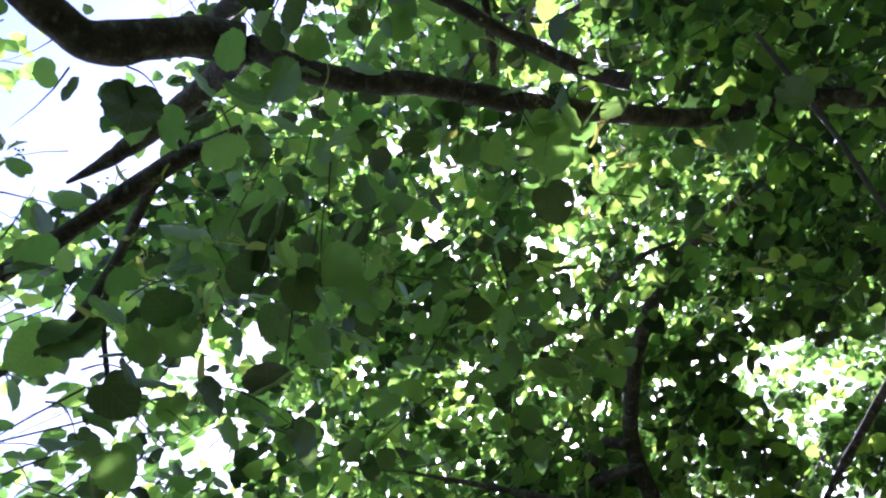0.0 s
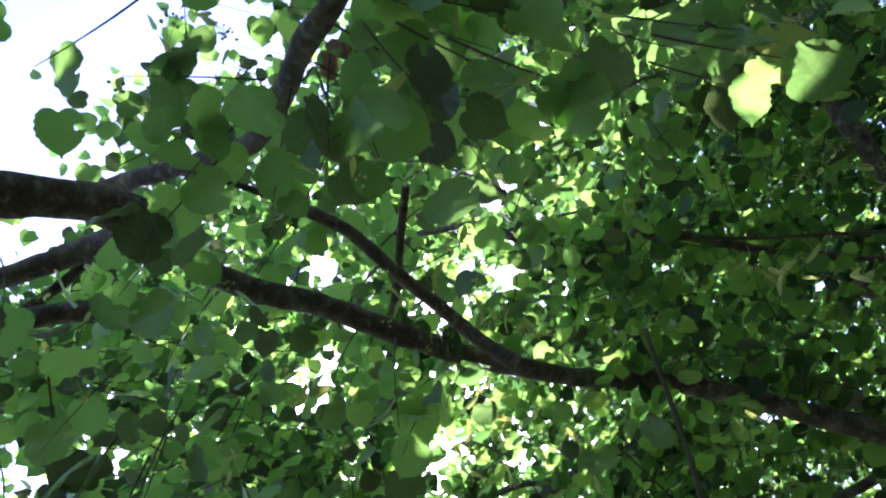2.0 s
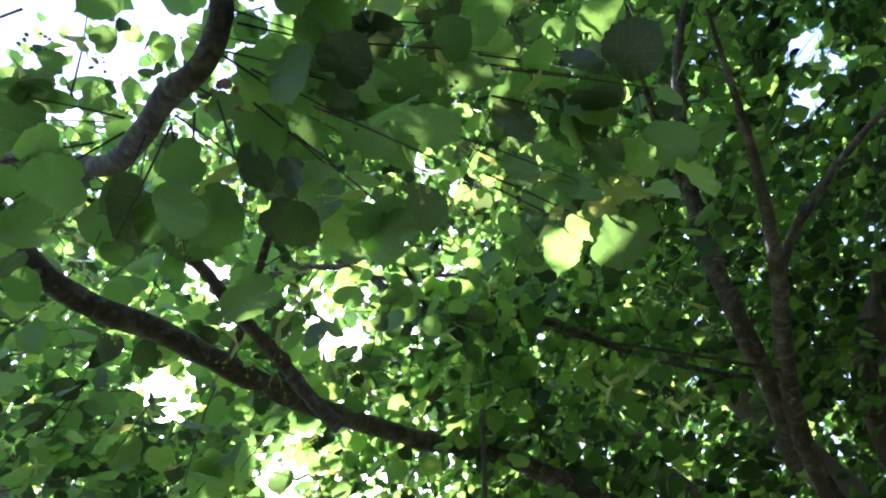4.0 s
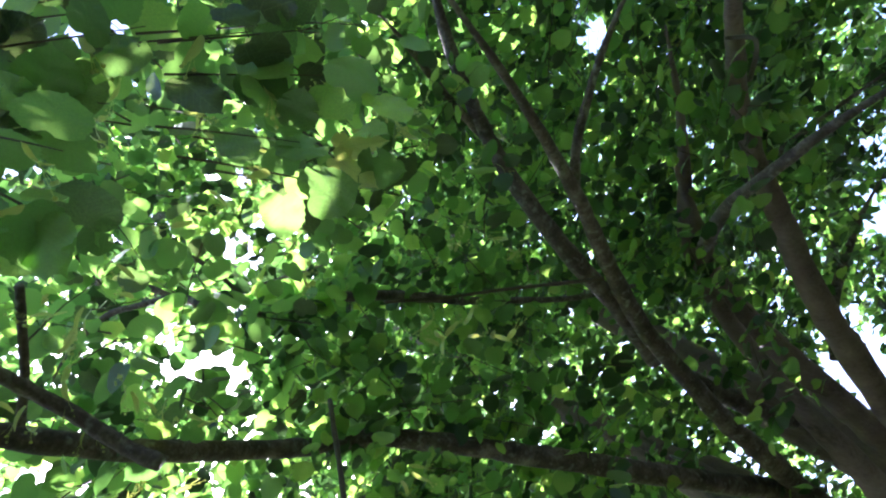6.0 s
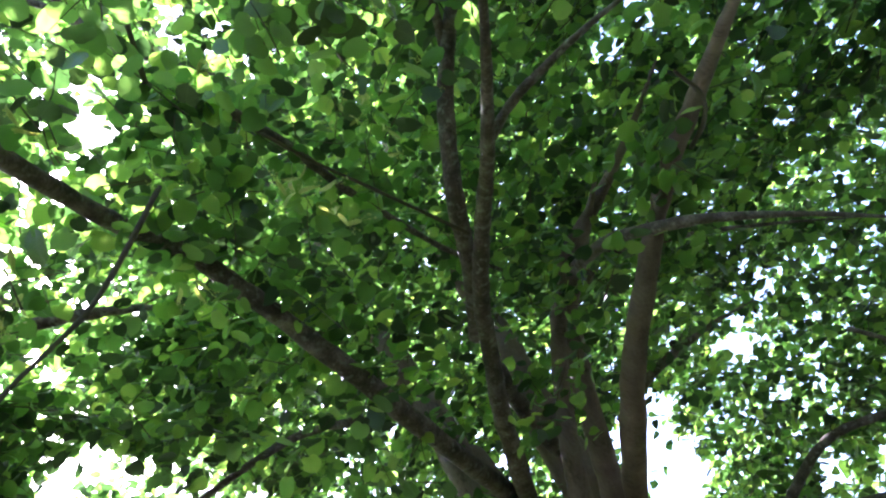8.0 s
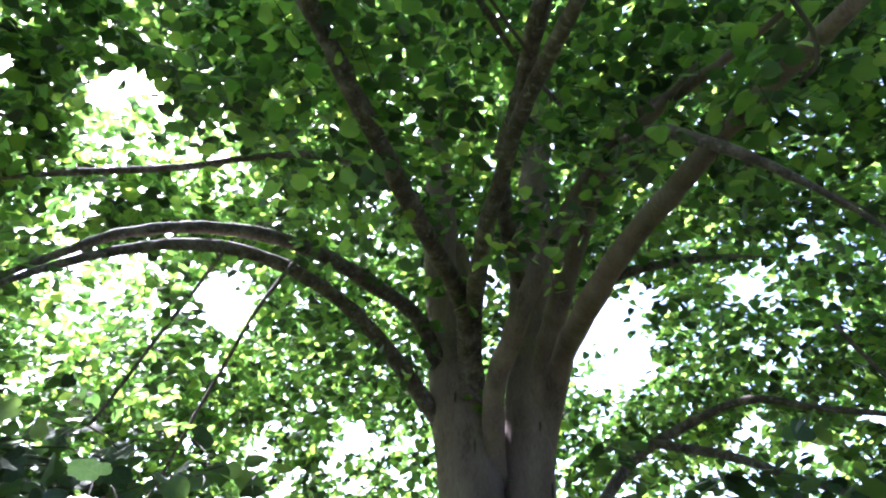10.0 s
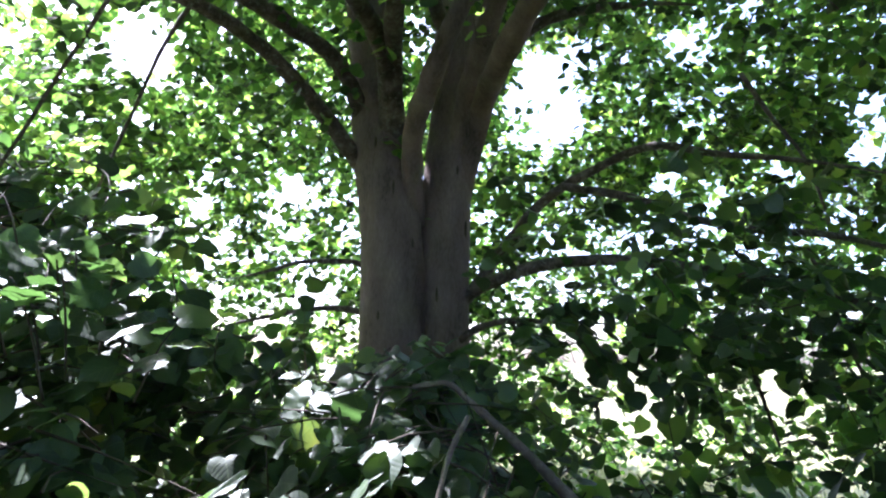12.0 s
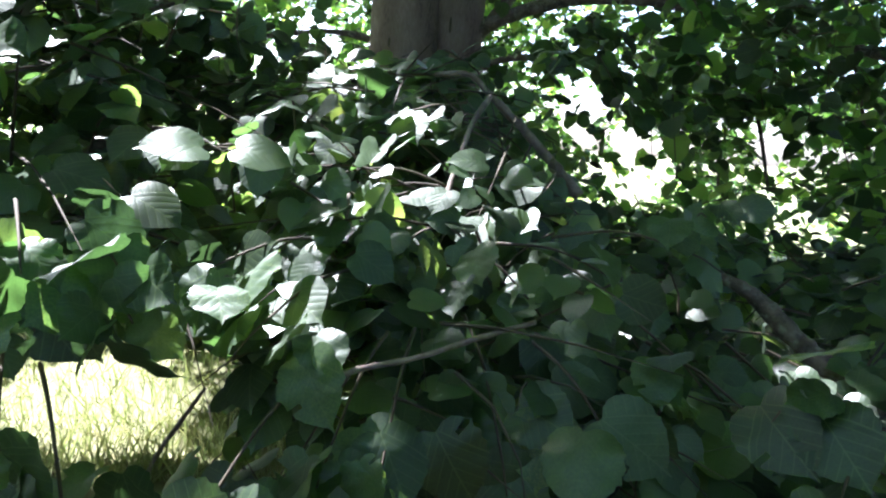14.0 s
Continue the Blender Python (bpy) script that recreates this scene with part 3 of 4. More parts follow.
note_limb(LIMBS_FRONT, "dry_stem", [(0.16, 1.83, 1.32), (0.11, 1.73, 1.24), (0.08, 1.62, 1.16), (0.05, 1.49, 1.08), (0.03, 1.33, 1.01)], 0.008, 0.006)
note_limb(LIMBS_FRONT, "dry_stem", [(-0.16, 0.85, 0.81), (-0.10, 0.88, 0.84), (0.00, 0.91, 0.86), (0.09, 0.93, 0.89), (0.18, 0.94, 0.92)], 0.005, 0.004)
note_limb(LIMBS_FRONT, "stem", [(0.79, 1.64, 0.89), (0.86, 1.58, 0.86), (0.92, 1.49, 0.79), (0.98, 1.41, 0.73), (1.04, 1.29, 0.66)], 0.015, 0.035)
note_limb(LIMBS_FRONT, "stem", [(-0.85, 1.31, 1.05), (-0.79, 1.40, 1.05), (-0.77, 1.43, 1.08), (-0.72, 1.50, 1.13)], 0.010, 0.019)
note_limb(LIMBS_FRONT, "dry_stem", [(-0.45, 0.99, 0.52), (-0.47, 1.08, 0.56), (-0.46, 1.19, 0.59), (-0.44, 1.28, 0.63)], 0.005, 0.004)

for kind, pts, r0, r1, tail in LIMBS_MAIN + LIMBS_TOP + LIMBS_ARCH + LIMBS_LOW + LIMBS_NEAR:
    thick = max(r0, r1)
    upright = abs(pts[-1][2] - pts[0][2]) > 0.5 * (Vector(pts[-1]) - Vector(pts[0])).length
    tree_part(kind, limb_mesh(kind, pts, r0, r1, 14 if thick > 0.05 else 9 if thick > 0.02 else 6, 6, 0.17, tail=tail, power=3.0 if len(pts) > 12 else 1.0),
              mat_bark if thick > 0.05 and (upright or thick > 0.068) else mat_branch if thick > 0.012 else mat_twig)

# dark slits and small knots in the bark
for x, y, z, h in ((-0.20, 4.075, 2.58, 0.05), (-0.07, 4.12, 2.22, 0.03), (-0.33, 4.12, 2.9, 0.04), (0.28, 4.27, 2.35, 0.06), (0.09, 4.215, 1.9, 0.05), (-0.28, 4.10, 1.75, 0.03), (0.22, 4.24, 2.75, 0.035)):
    bm = bmesh.new()
    bmesh.ops.create_uvsphere(bm, u_segments=10, v_segments=8, radius=1.0, matrix=Matrix.Translation((x, y, z)) @ Matrix.Diagonal((0.009, 0.012, h, 1)))
    me = bpy.data.meshes.new("bark_scar")
    bm.to_mesh(me)
    bm.free()
    tree_part("bark_scar", me, mat_twig, label="dark slit in the bark")

# ---- crown ----
OPEN_START = ((-1.91, -1.21, 6.68, 0.41), (-2.67, -1.38, 6.42, 0.39), (-2.18, 1.23, 6.43, 0.12), (-3.69, 0.93, 5.82, 0.14), (-0.62, 1.61, 6.45, 0.17), (-0.97, 1.98, 6.29, 0.13), (-1.11, 1.67, 6.43, 0.10), (-1.40, 1.75, 6.37, 0.07), (-3.29, 2.53, 5.20, 0.13), (-2.98, 2.83, 5.14, 0.10), (-3.56, 2.35, 5.15, 0.08), (-3.14, 3.05, 4.79, 0.07), (-2.33, 3.19, 5.11, 0.10), (-2.09, 2.59, 5.74, 0.08), (-2.23, 2.69, 5.61, 0.08), (-3.95, 0.13, 5.81, 0.07), (-3.71, 0.18, 5.97, 0.07), (-4.23, -1.01, 5.54, 0.16), (-3.69, -0.26, 6.02, 0.08), (-1.74, 3.14, 5.36, 0.05),)
OPEN_PATH = ((-1.40, -1.45, 6.77, 0.26), (-1.07, -1.05, 6.88, 0.26), (-0.76, -0.62, 6.94, 0.22), (-0.87, -0.42, 6.94, 0.09), (-2.20, -0.86, 6.69, 0.11), (-2.50, -0.79, 6.59, 0.15), (-1.96, 0.89, 6.63, 0.20), (-2.49, 1.25, 6.34, 0.13), (-1.22, 2.02, 6.33, 0.12), (-2.54, 2.19, 5.85, 0.12), (-0.02, 3.40, 5.20, 0.05),)
OPEN_NEAR = ((-0.54, -0.51, 6.89, 0.15), (-1.01, -0.63, 6.85, 0.15), (-1.28, -0.66, 6.81, 0.12), (-2.65, 1.21, 6.13, 0.22), (-1.64, 1.80, 6.28, 0.22), (-1.54, 1.58, 6.40, 0.10), (-0.81, 1.69, 6.47, 0.12), (-0.23, 1.67, 6.49, 0.09), (2.03, 2.19, 5.45, 0.14), (2.09, 2.35, 5.29, 0.10), (1.80, 2.49, 5.38, 0.15))
OPEN_OVER = ((-1.50, 1.41, 6.44, 0.12), (-0.30, 1.39, 6.58, 0.13), (-0.81, 1.51, 6.52, 0.10), (0.84, 4.39, 3.63, 0.13), (1.05, 4.06, 4.17, 0.06), (-2.10, 0.68, 6.44, 0.06),)
OPEN_TOP = ((0.92, 4.41, 3.82, 0.12), (0.89, 4.60, 3.40, 0.13), (0.55, 4.74, 3.25, 0.10), (1.66, 4.09, 3.84, 0.08), (1.62, 4.33, 3.37, 0.08),)
OPEN_FORK = ((-2.49, 2.58, 5.30, 0.08), (-2.49, 2.92, 5.03, 0.04), (-2.64, 3.14, 4.71, 0.05), (-3.13, 2.89, 4.54, 0.08), (-2.01, 4.20, 3.67, 0.15), (-2.10, 4.37, 3.20, 0.08), (1.63, 4.13, 3.70, 0.14), (-2.46, 3.18, 4.81, 0.04), (0.11, 3.08, 5.55, 0.03),)
OPEN_TRUNK = ((-1.06, 4.77, 2.78, 0.16), (-0.91, 4.92, 2.06, 0.13), (-1.55, 4.73, 2.35, 0.14), (-1.68, 4.62, 2.65, 0.13), (0.42, 4.89, 2.63, 0.07), (1.72, 4.53, 2.83, 0.09), (0.46, 4.96, 2.16, 0.07), (2.05, 4.41, 2.72, 0.07), (2.36, 4.22, 2.83, 0.07), (1.41, 4.75, 2.30, 0.07),)
OPEN_SIDE = ((1.07, 4.86, 2.09, 0.08), (1.17, 4.87, 1.47, 0.08), (1.38, 4.81, 1.16, 0.10), (2.82, 3.85, 3.13, 0.12), (2.83, 3.94, 2.85, 0.12), (2.12, 3.91, 3.85, 0.07), (-0.73, 4.93, 1.40, 0.08), (2.39, 4.41, 1.26, 0.11), (-1.53, 4.73, 1.79, 0.07),)
OPEN_LOW = ((1.47, 4.77, 0.98, 0.07), (2.46, 4.28, 0.56, 0.07),)
OPEN_FOOT = ((1.53, 4.72, 1.33, 0.07), (-1.97, 4.55, 1.61, 0.03),)
OPEN_RIM = ((-4.20, -1.16, 5.57, 0.22), (-3.80, -0.28, 5.97, 0.17), (-3.59, 0.16, 6.07, 0.15), (-3.95, -1.02, 5.80, 0.13), (-4.30, -0.04, 5.57, 0.13), (-3.80, -1.37, 5.83, 0.13), (-3.01, -1.57, 6.23, 0.17), (-3.11, -0.95, 6.31, 0.10), (-3.67, -1.12, 5.97, 0.09), (-2.09, 1.20, 6.47, 0.12), (-1.87, 0.69, 6.65, 0.09),)
OPEN_FRONT = ((1.16, 4.81, 1.56, 0.14), (1.47, 4.73, 1.27, 0.18), (1.65, 4.67, 1.18, 0.12), (1.53, 4.70, 0.96, 0.11), (2.34, 4.37, 1.32, 0.15), (2.45, 4.24, 0.52, 0.11), (-1.13, 4.70, 2.42, 0.10), (-1.28, 4.72, 2.15, 0.06), (-0.75, 4.86, 1.92, 0.07), (1.60, 4.52, 2.53, 0.09), (1.94, 4.51, 1.96, 0.08))
OPEN_HIGH = ((-2.44, 2.73, 5.20, 0.12), (-2.66, 3.12, 4.69, 0.14), (-2.46, 3.16, 4.80, 0.10), (-3.15, 2.77, 4.61, 0.11), (-3.26, 2.91, 4.35, 0.12), (-1.72, 3.90, 4.39, 0.07), (-2.04, 3.78, 4.36, 0.06), (1.93, 3.41, 4.58, 0.07), (1.99, 3.84, 3.93, 0.07))
OPEN_GAP = ((0.86, 4.50, 3.55, 0.26), (0.97, 4.59, 3.29, 0.17), (0.72, 4.56, 3.46, 0.17), (-1.92, 4.10, 3.60, 0.26))
OPENINGS = [(heart, q) for heart, group in (((0.06, -0.00, 1.53), OPEN_GAP), ((-0.02, -0.04, 1.26), OPEN_FRONT), ((-0.24, 0.0, 1.64), OPEN_HIGH), ((-1.00, -0.32, 1.83), OPEN_RIM), ((-0.93, -0.33, 1.85), OPEN_START), ((-0.71, -0.33, 1.95), OPEN_PATH), ((-0.46, -0.29, 1.89), OPEN_NEAR), ((-0.40, -0.10, 1.80), OPEN_OVER), ((-0.44, 0.10, 1.68), OPEN_TOP), ((-0.26, -0.02, 1.65), OPEN_FORK), ((-0.05, 0.02, 1.58), OPEN_TRUNK), ((0.06, -0.00, 1.53), OPEN_SIDE), ((0.01, 0.00, 1.39), OPEN_LOW), ((-0.02, -0.04, 1.19), OPEN_FOOT)) for q in group]


def in_opening(p, grow=1.0):
    """Whether places lie in one of the crown's openings, with ragged edges."""
    hit = np.zeros(len(p), dtype=bool)
    wob = np.array([1.0 + 0.6 * noise.noise(Vector(q) * 2.2) + 0.5 * noise.noise(Vector(q) * 6.0) for q in p])
    wob[rng.random(len(p)) < 0.05] = 0.0
    for heart, (x, y, z, r) in OPENINGS:
        ax = np.array((x, y, z)) - heart
        far = np.linalg.norm(ax)
        ax = ax / far
        off = p - heart
        along = off @ ax
        side = np.linalg.norm(off - along[:, None] * ax, axis=1)
        hit |= (along > 1.0) & (side < r * grow * wob * along / far)
    return hit


SHAFTS = [(-1.25, 2.55, 0.0, 0.45), (-0.25, 1.73, 1.29, 0.24), (-0.08, 1.43, 1.16, 0.17), (-0.81, 1.49, 1.83, 0.19), (-0.69, 1.51, 1.74, 0.13), (-0.43, 0.91, 0.99, 0.13), (-0.28, 2.08, 1.49, 0.17),
          (-1.15, 0.5, 3.3, 0.12), (1.23, 1.39, 5.79, 0.20), (-0.50, 1.57, 6.58, 0.20), (-2.53, 3.65, 2.88, 0.20), (-2.19, 4.02, 3.35, 0.15), (-1.37, 1.64, 5.94, 0.12), (-2.19, 3.68, 2.77, 0.17), (-0.30, 2.31, 6.11, 0.20)]
SHAFTS += [(-0.88, 1.30, 5.43, 0.20), (-1.10, 1.58, 5.42, 0.20), (-0.28, 1.87, 5.60, 0.14), (-1.97, 1.69, 5.07, 0.20), (-1.78, 1.79, 5.18, 0.14), (-0.59, 1.69, 5.55, 0.18),
          (0.78, 1.21, 5.39, 0.15), (-1.54, 1.36, 5.23, 0.20), (1.49, 4.74, 4.72, 0.18), (-2.67, 4.60, 4.00, 0.18), (-3.07, 4.70, 3.38, 0.20), (-2.80, 5.19, 3.37, 0.20),
          (-0.95, 1.59, 1.70, 0.27), (-0.90, 1.73, 1.78, 0.26), (-1.08, 1.70, 1.86, 0.28), (-0.77, 1.82, 1.58, 0.20), (-0.18, 2.18, 1.33, 0.20), (-0.26, 1.50, 1.10, 0.24), (-0.12, 1.50, 1.05, 0.18)]
fleck = np.random.default_rng(21)
for k in range(15):
    fx, fy = fleck.uniform(-1.3, 0.75), fleck.uniform(1.15, 2.35)
    SHAFTS.append((fx, fy, 0.75 + 0.57 * (fy - 0.9) + (0.3 if fx < -0.4 else 0.0), fleck.uniform(0.06, 0.10)))


def in_shaft(p):
    """Whether places lie where the sun comes down through the crown."""
    hit = np.zeros(len(p), dtype=bool)
    way = np.array(SUN_WAY)
    for x, y, z, r in SHAFTS:
        off = p - np.array((x, y, z))
        along = off @ way
        side = np.linalg.norm(off - along[:, None] * way, axis=1)
        hit |= (along > 0.16) & (side < r * (0.75 + 0.5 * rng.random(len(p))))
    return hit


def thinning(p):
    """The crown is thin over the path and dense over and behind the trunk."""
    x, y, z = p.T
    over = np.where((z > 3.6) & (y < 0.5) & (y > -1.7), np.where(x > -1.6, 0.9, 0.45), 0.0)
    over -= np.where((y > 1.8) & (z > 4.3) & (x > -2.6) & (x < 0.6), 0.30, 0.0) + np.where((x < -1.2) & (y > 1.6) & (z > 2.4) & (z < 5.8), 0.75, 0.0) + np.where((x > 0.6) & (z > 3.3), 0.6, 0.0) + np.where((x < -1.7) & (y > -0.4) & (y < 1.9) & (z > 3.4), 0.5, 0.0)
    # added leaves thicken the crown along the sun's line to shade the left shoots
    way = np.array(SUN_WAY)
    off = p - np.array((-0.95, 1.3, 1.2))
    side = np.linalg.norm(off - (off @ way)[:, None] * way, axis=1)
    return over - np.where(side < 0.55, 0.8, 0.0) + np.where((y < -0.6) & (z < 3.3), -0.6, 0.0) + np.where((y < -1.7) & (z > 3.3), 0.2, 0.0)


def crown_places(n, deep=False):
    """Places in a domed shell of foliage that comes down to the ground all round, clumped; deep: in its outer, upper half."""
    out = []
    while sum(map(len, out)) < n:
        p = rng.uniform((-8.0, -6.0, 0.25), (8.0, 12.0, 11.5), (n, 3))
        inner = (((p - (-0.1, 2.4, 1.2)) / (3.7, 4.7, 4.1)) ** 2).sum(1)
        outer = (((p - (0.0, 3.0, 1.0)) / (7.2, 8.0, 10.0)) ** 2).sum(1)
        half = (((p - (0.0, 2.7, 1.1)) / (5.2, 6.1, 6.4)) ** 2).sum(1)
        ok = (inner > 1) & (outer < 1) & ((half > 1) == deep)
        p = p[ok]
        cl = np.array([1.3 * noise.noise(Vector(q) * 0.9) + 0.7 * noise.noise(Vector(q) * 2.3) for q in p])
        p = p[cl > rng.uniform(-0.6, 0.25, len(p)) + thinning(p)]
        p = p[~in_opening(p) & ~in_shaft(p)]
        out.append(p)
    return np.concatenate(out)[:n]


def leafy_twigs(starts, ways, lengths, per, size, spread=0.55, up=(0, 0, 1.0)):
    """Leaves set alternately along drooping twigs: places, axes and sizes, and the twigs' bends."""
    n = len(starts)
    bends = np.stack([rng.normal(0, 0.15, n), rng.normal(0, 0.15, n), -0.45 * rng.random(n)], 1)
    s = (np.arange(per) + 0.6) / per
    s = np.tile(s, (n, 1)) + rng.normal(0, 0.03, (n, per))
    at = starts[:, None] + ways[:, None] * (s * lengths[:, None])[..., None] + bends[:, None] * (s ** 2 * lengths[:, None])[..., None]
    side = unit(np.cross(ways, (0, 0, 1.0)))
    sgn = np.where(np.arange(per) % 2, 1.0, -1.0)
    grow = ways[:, None] * 0.5 + side[:, None] * (sgn[None, :, None] * 0.9) + rng.normal(0, 0.32, (n, per, 3))
    grow[..., 2] -= 0.30
    normal = np.array(up) + rng.normal(0, spread, (n, per, 3))
    grow = unit(grow)
    at = at + grow * (0.045 * size / 0.09)
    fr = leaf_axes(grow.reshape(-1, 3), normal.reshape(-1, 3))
    return at.reshape(-1, 3), fr, size * rng.uniform(0.6, 1.25, n * per), bends


def outward(p, spread=0.5):
    w = p - np.array((0, 4.0, 2.0))
    w[:, 2] *= 0.4
    return unit(unit(w) + rng.normal(0, spread, p.shape))


def build_crown(name, n, deep, per, leaf_size, template, label):
    starts = crown_places(n, deep)
    ways = outward(starts)
    lengths = rng.uniform(0.4, 0.85, n)
    at, fr, size, bends = leafy_twigs(starts, ways, lengths, per, leaf_size)
    ok = ~in_opening(at, 0.85) & ~in_shaft(at)
    me = leaves_mesh(name, at[ok], fr[ok], size[ok], template)
    tagged(tree_part(name, me, mat_leaf, label=label), kind="stuff")
    tw = tree_part("twiggery", twig_tubes("twiggery", starts, ways, bends, lengths, 0.004), mat_twig)
    tagged(tw, kind="stuff")


PLAIN_LEAF = (np.array([(0, 0, 0), (0.42, 0.12, 0.08), (0.40, 0.58, 0.02), (0, 1.05, -0.2), (-0.40, 0.58, 0.02), (-0.42, 0.12, 0.08)]),
              [(0, 1, 2, 3), (0, 3, 4, 5)], np.array([(0.5, 0), (0.92, 0.12), (0.9, 0.58), (0.5, 1.05), (0.1, 0.58), (0.08, 0.12)]))
build_crown("crown", 9300, False, 15, 0.081, leaf_template(0), "dense crown of round green leaves lit from behind")
build_crown("outer_crown", 9600, True, 11, 0.116, PLAIN_LEAF, "sunlit outer leaves of the crown")


# ---- leaves near the eye ----
def near_leaf_meshes(material):
    out = []
    for fold, droop, teeth, eaten in ((0.16, 0.18, 0.03, ()), (0.26, 0.30, 0.025, (27,)), (0.10, 0.10, 0.03, ()), (0.38, 0.26, 0.03, (19, 21)), (-0.05, 0.28, 0.03, ()),
                                      (0.20, 0.45, 0.03, (61,)), (0.30, 0.05, 0.03, ())):
        me = leaves_mesh("leaf", np.zeros((1, 3)), np.eye(3)[None], np.ones(1), leaf_template(2, fold, droop, teeth * 1.5, eaten, 0.07))
        me.materials.append(material)
        out.append(me)
    return out


LEAF_MESHES = near_leaf_meshes(mat_leaf_near_lit)
SHOOT_MESHES = near_leaf_meshes(mat_leaf_shade_near)
PALE_MESHES = near_leaf_meshes(mat_leaf_pale)
WITHERED_MESHES = near_leaf_meshes(mat_leaf_withered)
WITHER = Vector((-0.68, -0.18, 3.57))


def bract_mesh():
    """A narrow pale wing with a stalk and a few round fruits."""
    bm = bmesh.new()
    rows = []
    for i in range(7):
        f = i / 6
        w = 0.009 * math.sin(math.pi * min(1, 0.12 + f * 0.9)) ** 0.7
        z = -0.012 * math.sin(3 * f)
        rows.append((bm.verts.new((-w, f * 0.075, z)), bm.verts.new((0, f * 0.075, z - 0.002)), bm.verts.new((w, f * 0.075, z))))
    for a, b in zip(rows, rows[1:]):
        bm.faces.new((a[0], a[1], b[1], b[0]))
        bm.faces.new((a[1], a[2], b[2], b[1]))
    for k in range(4):
        c = Vector((0.012 * math.cos(k * 1.9), 0.085 + 0.006 * k, -0.03 + 0.012 * math.sin(k * 2.3)))
        bmesh.ops.create_icosphere(bm, subdivisions=1, radius=0.0042, matrix=Matrix.Translation(c))
        root = Vector((0, 0.045, -0.012))
        side = Vector((0.0006, 0, 0))
        bm.faces.new([bm.verts.new(q) for q in (root - side, root + side, c + side, c - side)])
    for fc in bm.faces:
        fc.smooth = True
    me = bpy.data.meshes.new("bract")
    bm.to_mesh(me)
    bm.free()
    me.uv_layers.new(name="UVMap")
    me.materials.append(mat_leaf_pale)
    return me


BRACT = bract_mesh()


def place_leaf(parent, at, grow, normal, size, meshes, label=""):
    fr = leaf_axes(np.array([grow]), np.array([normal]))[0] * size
    m = Matrix([(*fr[0], at[0]), (*fr[1], at[1]), (*fr[2], at[2]), (0, 0, 0, 1)])
    ob = new("leaf", meshes[int(rng.integers(len(meshes)))])
    ob.parent = parent
    ob.matrix_basis = Matrix.Translation(-(parent.parent.location + parent.location)) @ m
    return tagged(ob, label)


def spray(thing, root, tip, count, size, normal, spread, meshes, radius=0.0035):
    """A twig from a limb to its tip, with leaves round its last part."""
    root, tip = Vector(root), Vector(tip)
    mid = root.lerp(tip, 0.5) + Vector((0, 0, 0.10 * (tip - root).length))
    way = (tip - root).normalized()
    end = tip + way * 0.06 + Vector((0, 0, -0.03))
    tw = part("twig", limb_mesh("twig", [root, mid, tip, end], radius * 1.6, radius * 0.5, 5, 4), mat_twig, thing)
    tw.location = -thing.location
    side = np.array(way.cross(Vector((0, 0, 1))).normalized())
    for k in range(count):
        f = k / max(1, count - 1)
        at = np.array(mid.lerp(tip, 0.45 + 0.55 * f)) + rng.normal(0, 0.035, 3)
        grow = np.array(way) * 0.5 + side * (0.9 if k % 2 else -0.9) + rng.normal(0, 0.35, 3) + (0, 0, -0.35)
        grow = unit(grow if thing is tree else grow + (0.0, -0.35, -0.35))
        if thing is tree and in_opening(at[None] + grow * 0.04, 0.9)[0]:
            continue
        place_leaf(tw, at + grow * 0.03, grow, np.array(normal) + rng.normal(0, spread, 3), size * rng.uniform(0.65, 1.2), meshes)
    for k in range(int(rng.integers(0, 2)) if thing is tree else 0):
        at = np.array(mid.lerp(tip, rng.uniform(0.5, 1.0)))
        ob = place_leaf(tw, at, unit(rng.normal(0, 0.6, 3) + (0, 0, -0.7)), rng.normal(0, 1, 3), rng.uniform(0.7, 1.0), [BRACT], "pale winged bract with small round fruits")
        ob.name = "bract"


OVERHEAD = ((-0.94, -0.32, 3.03), (-0.91, -0.21, 3.03), (-1.04, -0.32, 2.97), (-1.19, -0.31, 3.14), (-1.29, -0.47, 3.04), (-0.98, -0.39, 3.08), (-0.81, -0.14, 2.97), (-1.47, -0.23, 2.84), (-1.50, -0.28, 3.11), (-1.16, 0.20, 3.03), (-1.19, 0.25, 2.99), (-1.25, 0.12, 3.14), (-1.50, -0.13, 2.92), (-1.58, -0.13, 2.93))
ASIDE = ((-0.91, -0.57, 3.11), (-0.88, -0.44, 3.13), (-0.70, -0.08, 3.12), (-1.20, -0.30, 3.26), (-1.26, -0.17, 3.22), (-1.11, 0.31, 3.06), (-0.54, -0.06, 3.10), (-0.63, -0.10, 3.12), (-0.57, -0.21, 3.03), (-0.33, 0.37, 2.97), (-0.29, 0.33, 3.11), (-1.33, -0.35, 3.09), (-1.40, -0.14, 2.91), (-1.03, 0.68, 3.01))
ABOVE = ((-0.67, -0.15, 2.81), (-0.77, -0.23, 2.74), (-0.51, -0.09, 2.92), (-0.58, -0.04, 2.91), (-0.41, -0.08, 2.97), (-0.29, -0.08, 3.01), (-0.23, 0.06, 2.86), (-0.17, 0.11, 2.88), (-0.21, 0.18, 2.86), (-0.30, 0.24, 2.96), (-0.34, 0.26, 2.78), (-0.47, -0.22, 3.09), (-0.43, -0.15, 3.08), (-0.51, -0.18, 2.99), (-0.75, -0.17, 2.84), (-0.33, -0.26, 3.05), (-0.29, -0.18, 3.05), (-0.27, -0.10, 3.05), (-0.56, -0.17, 3.04))
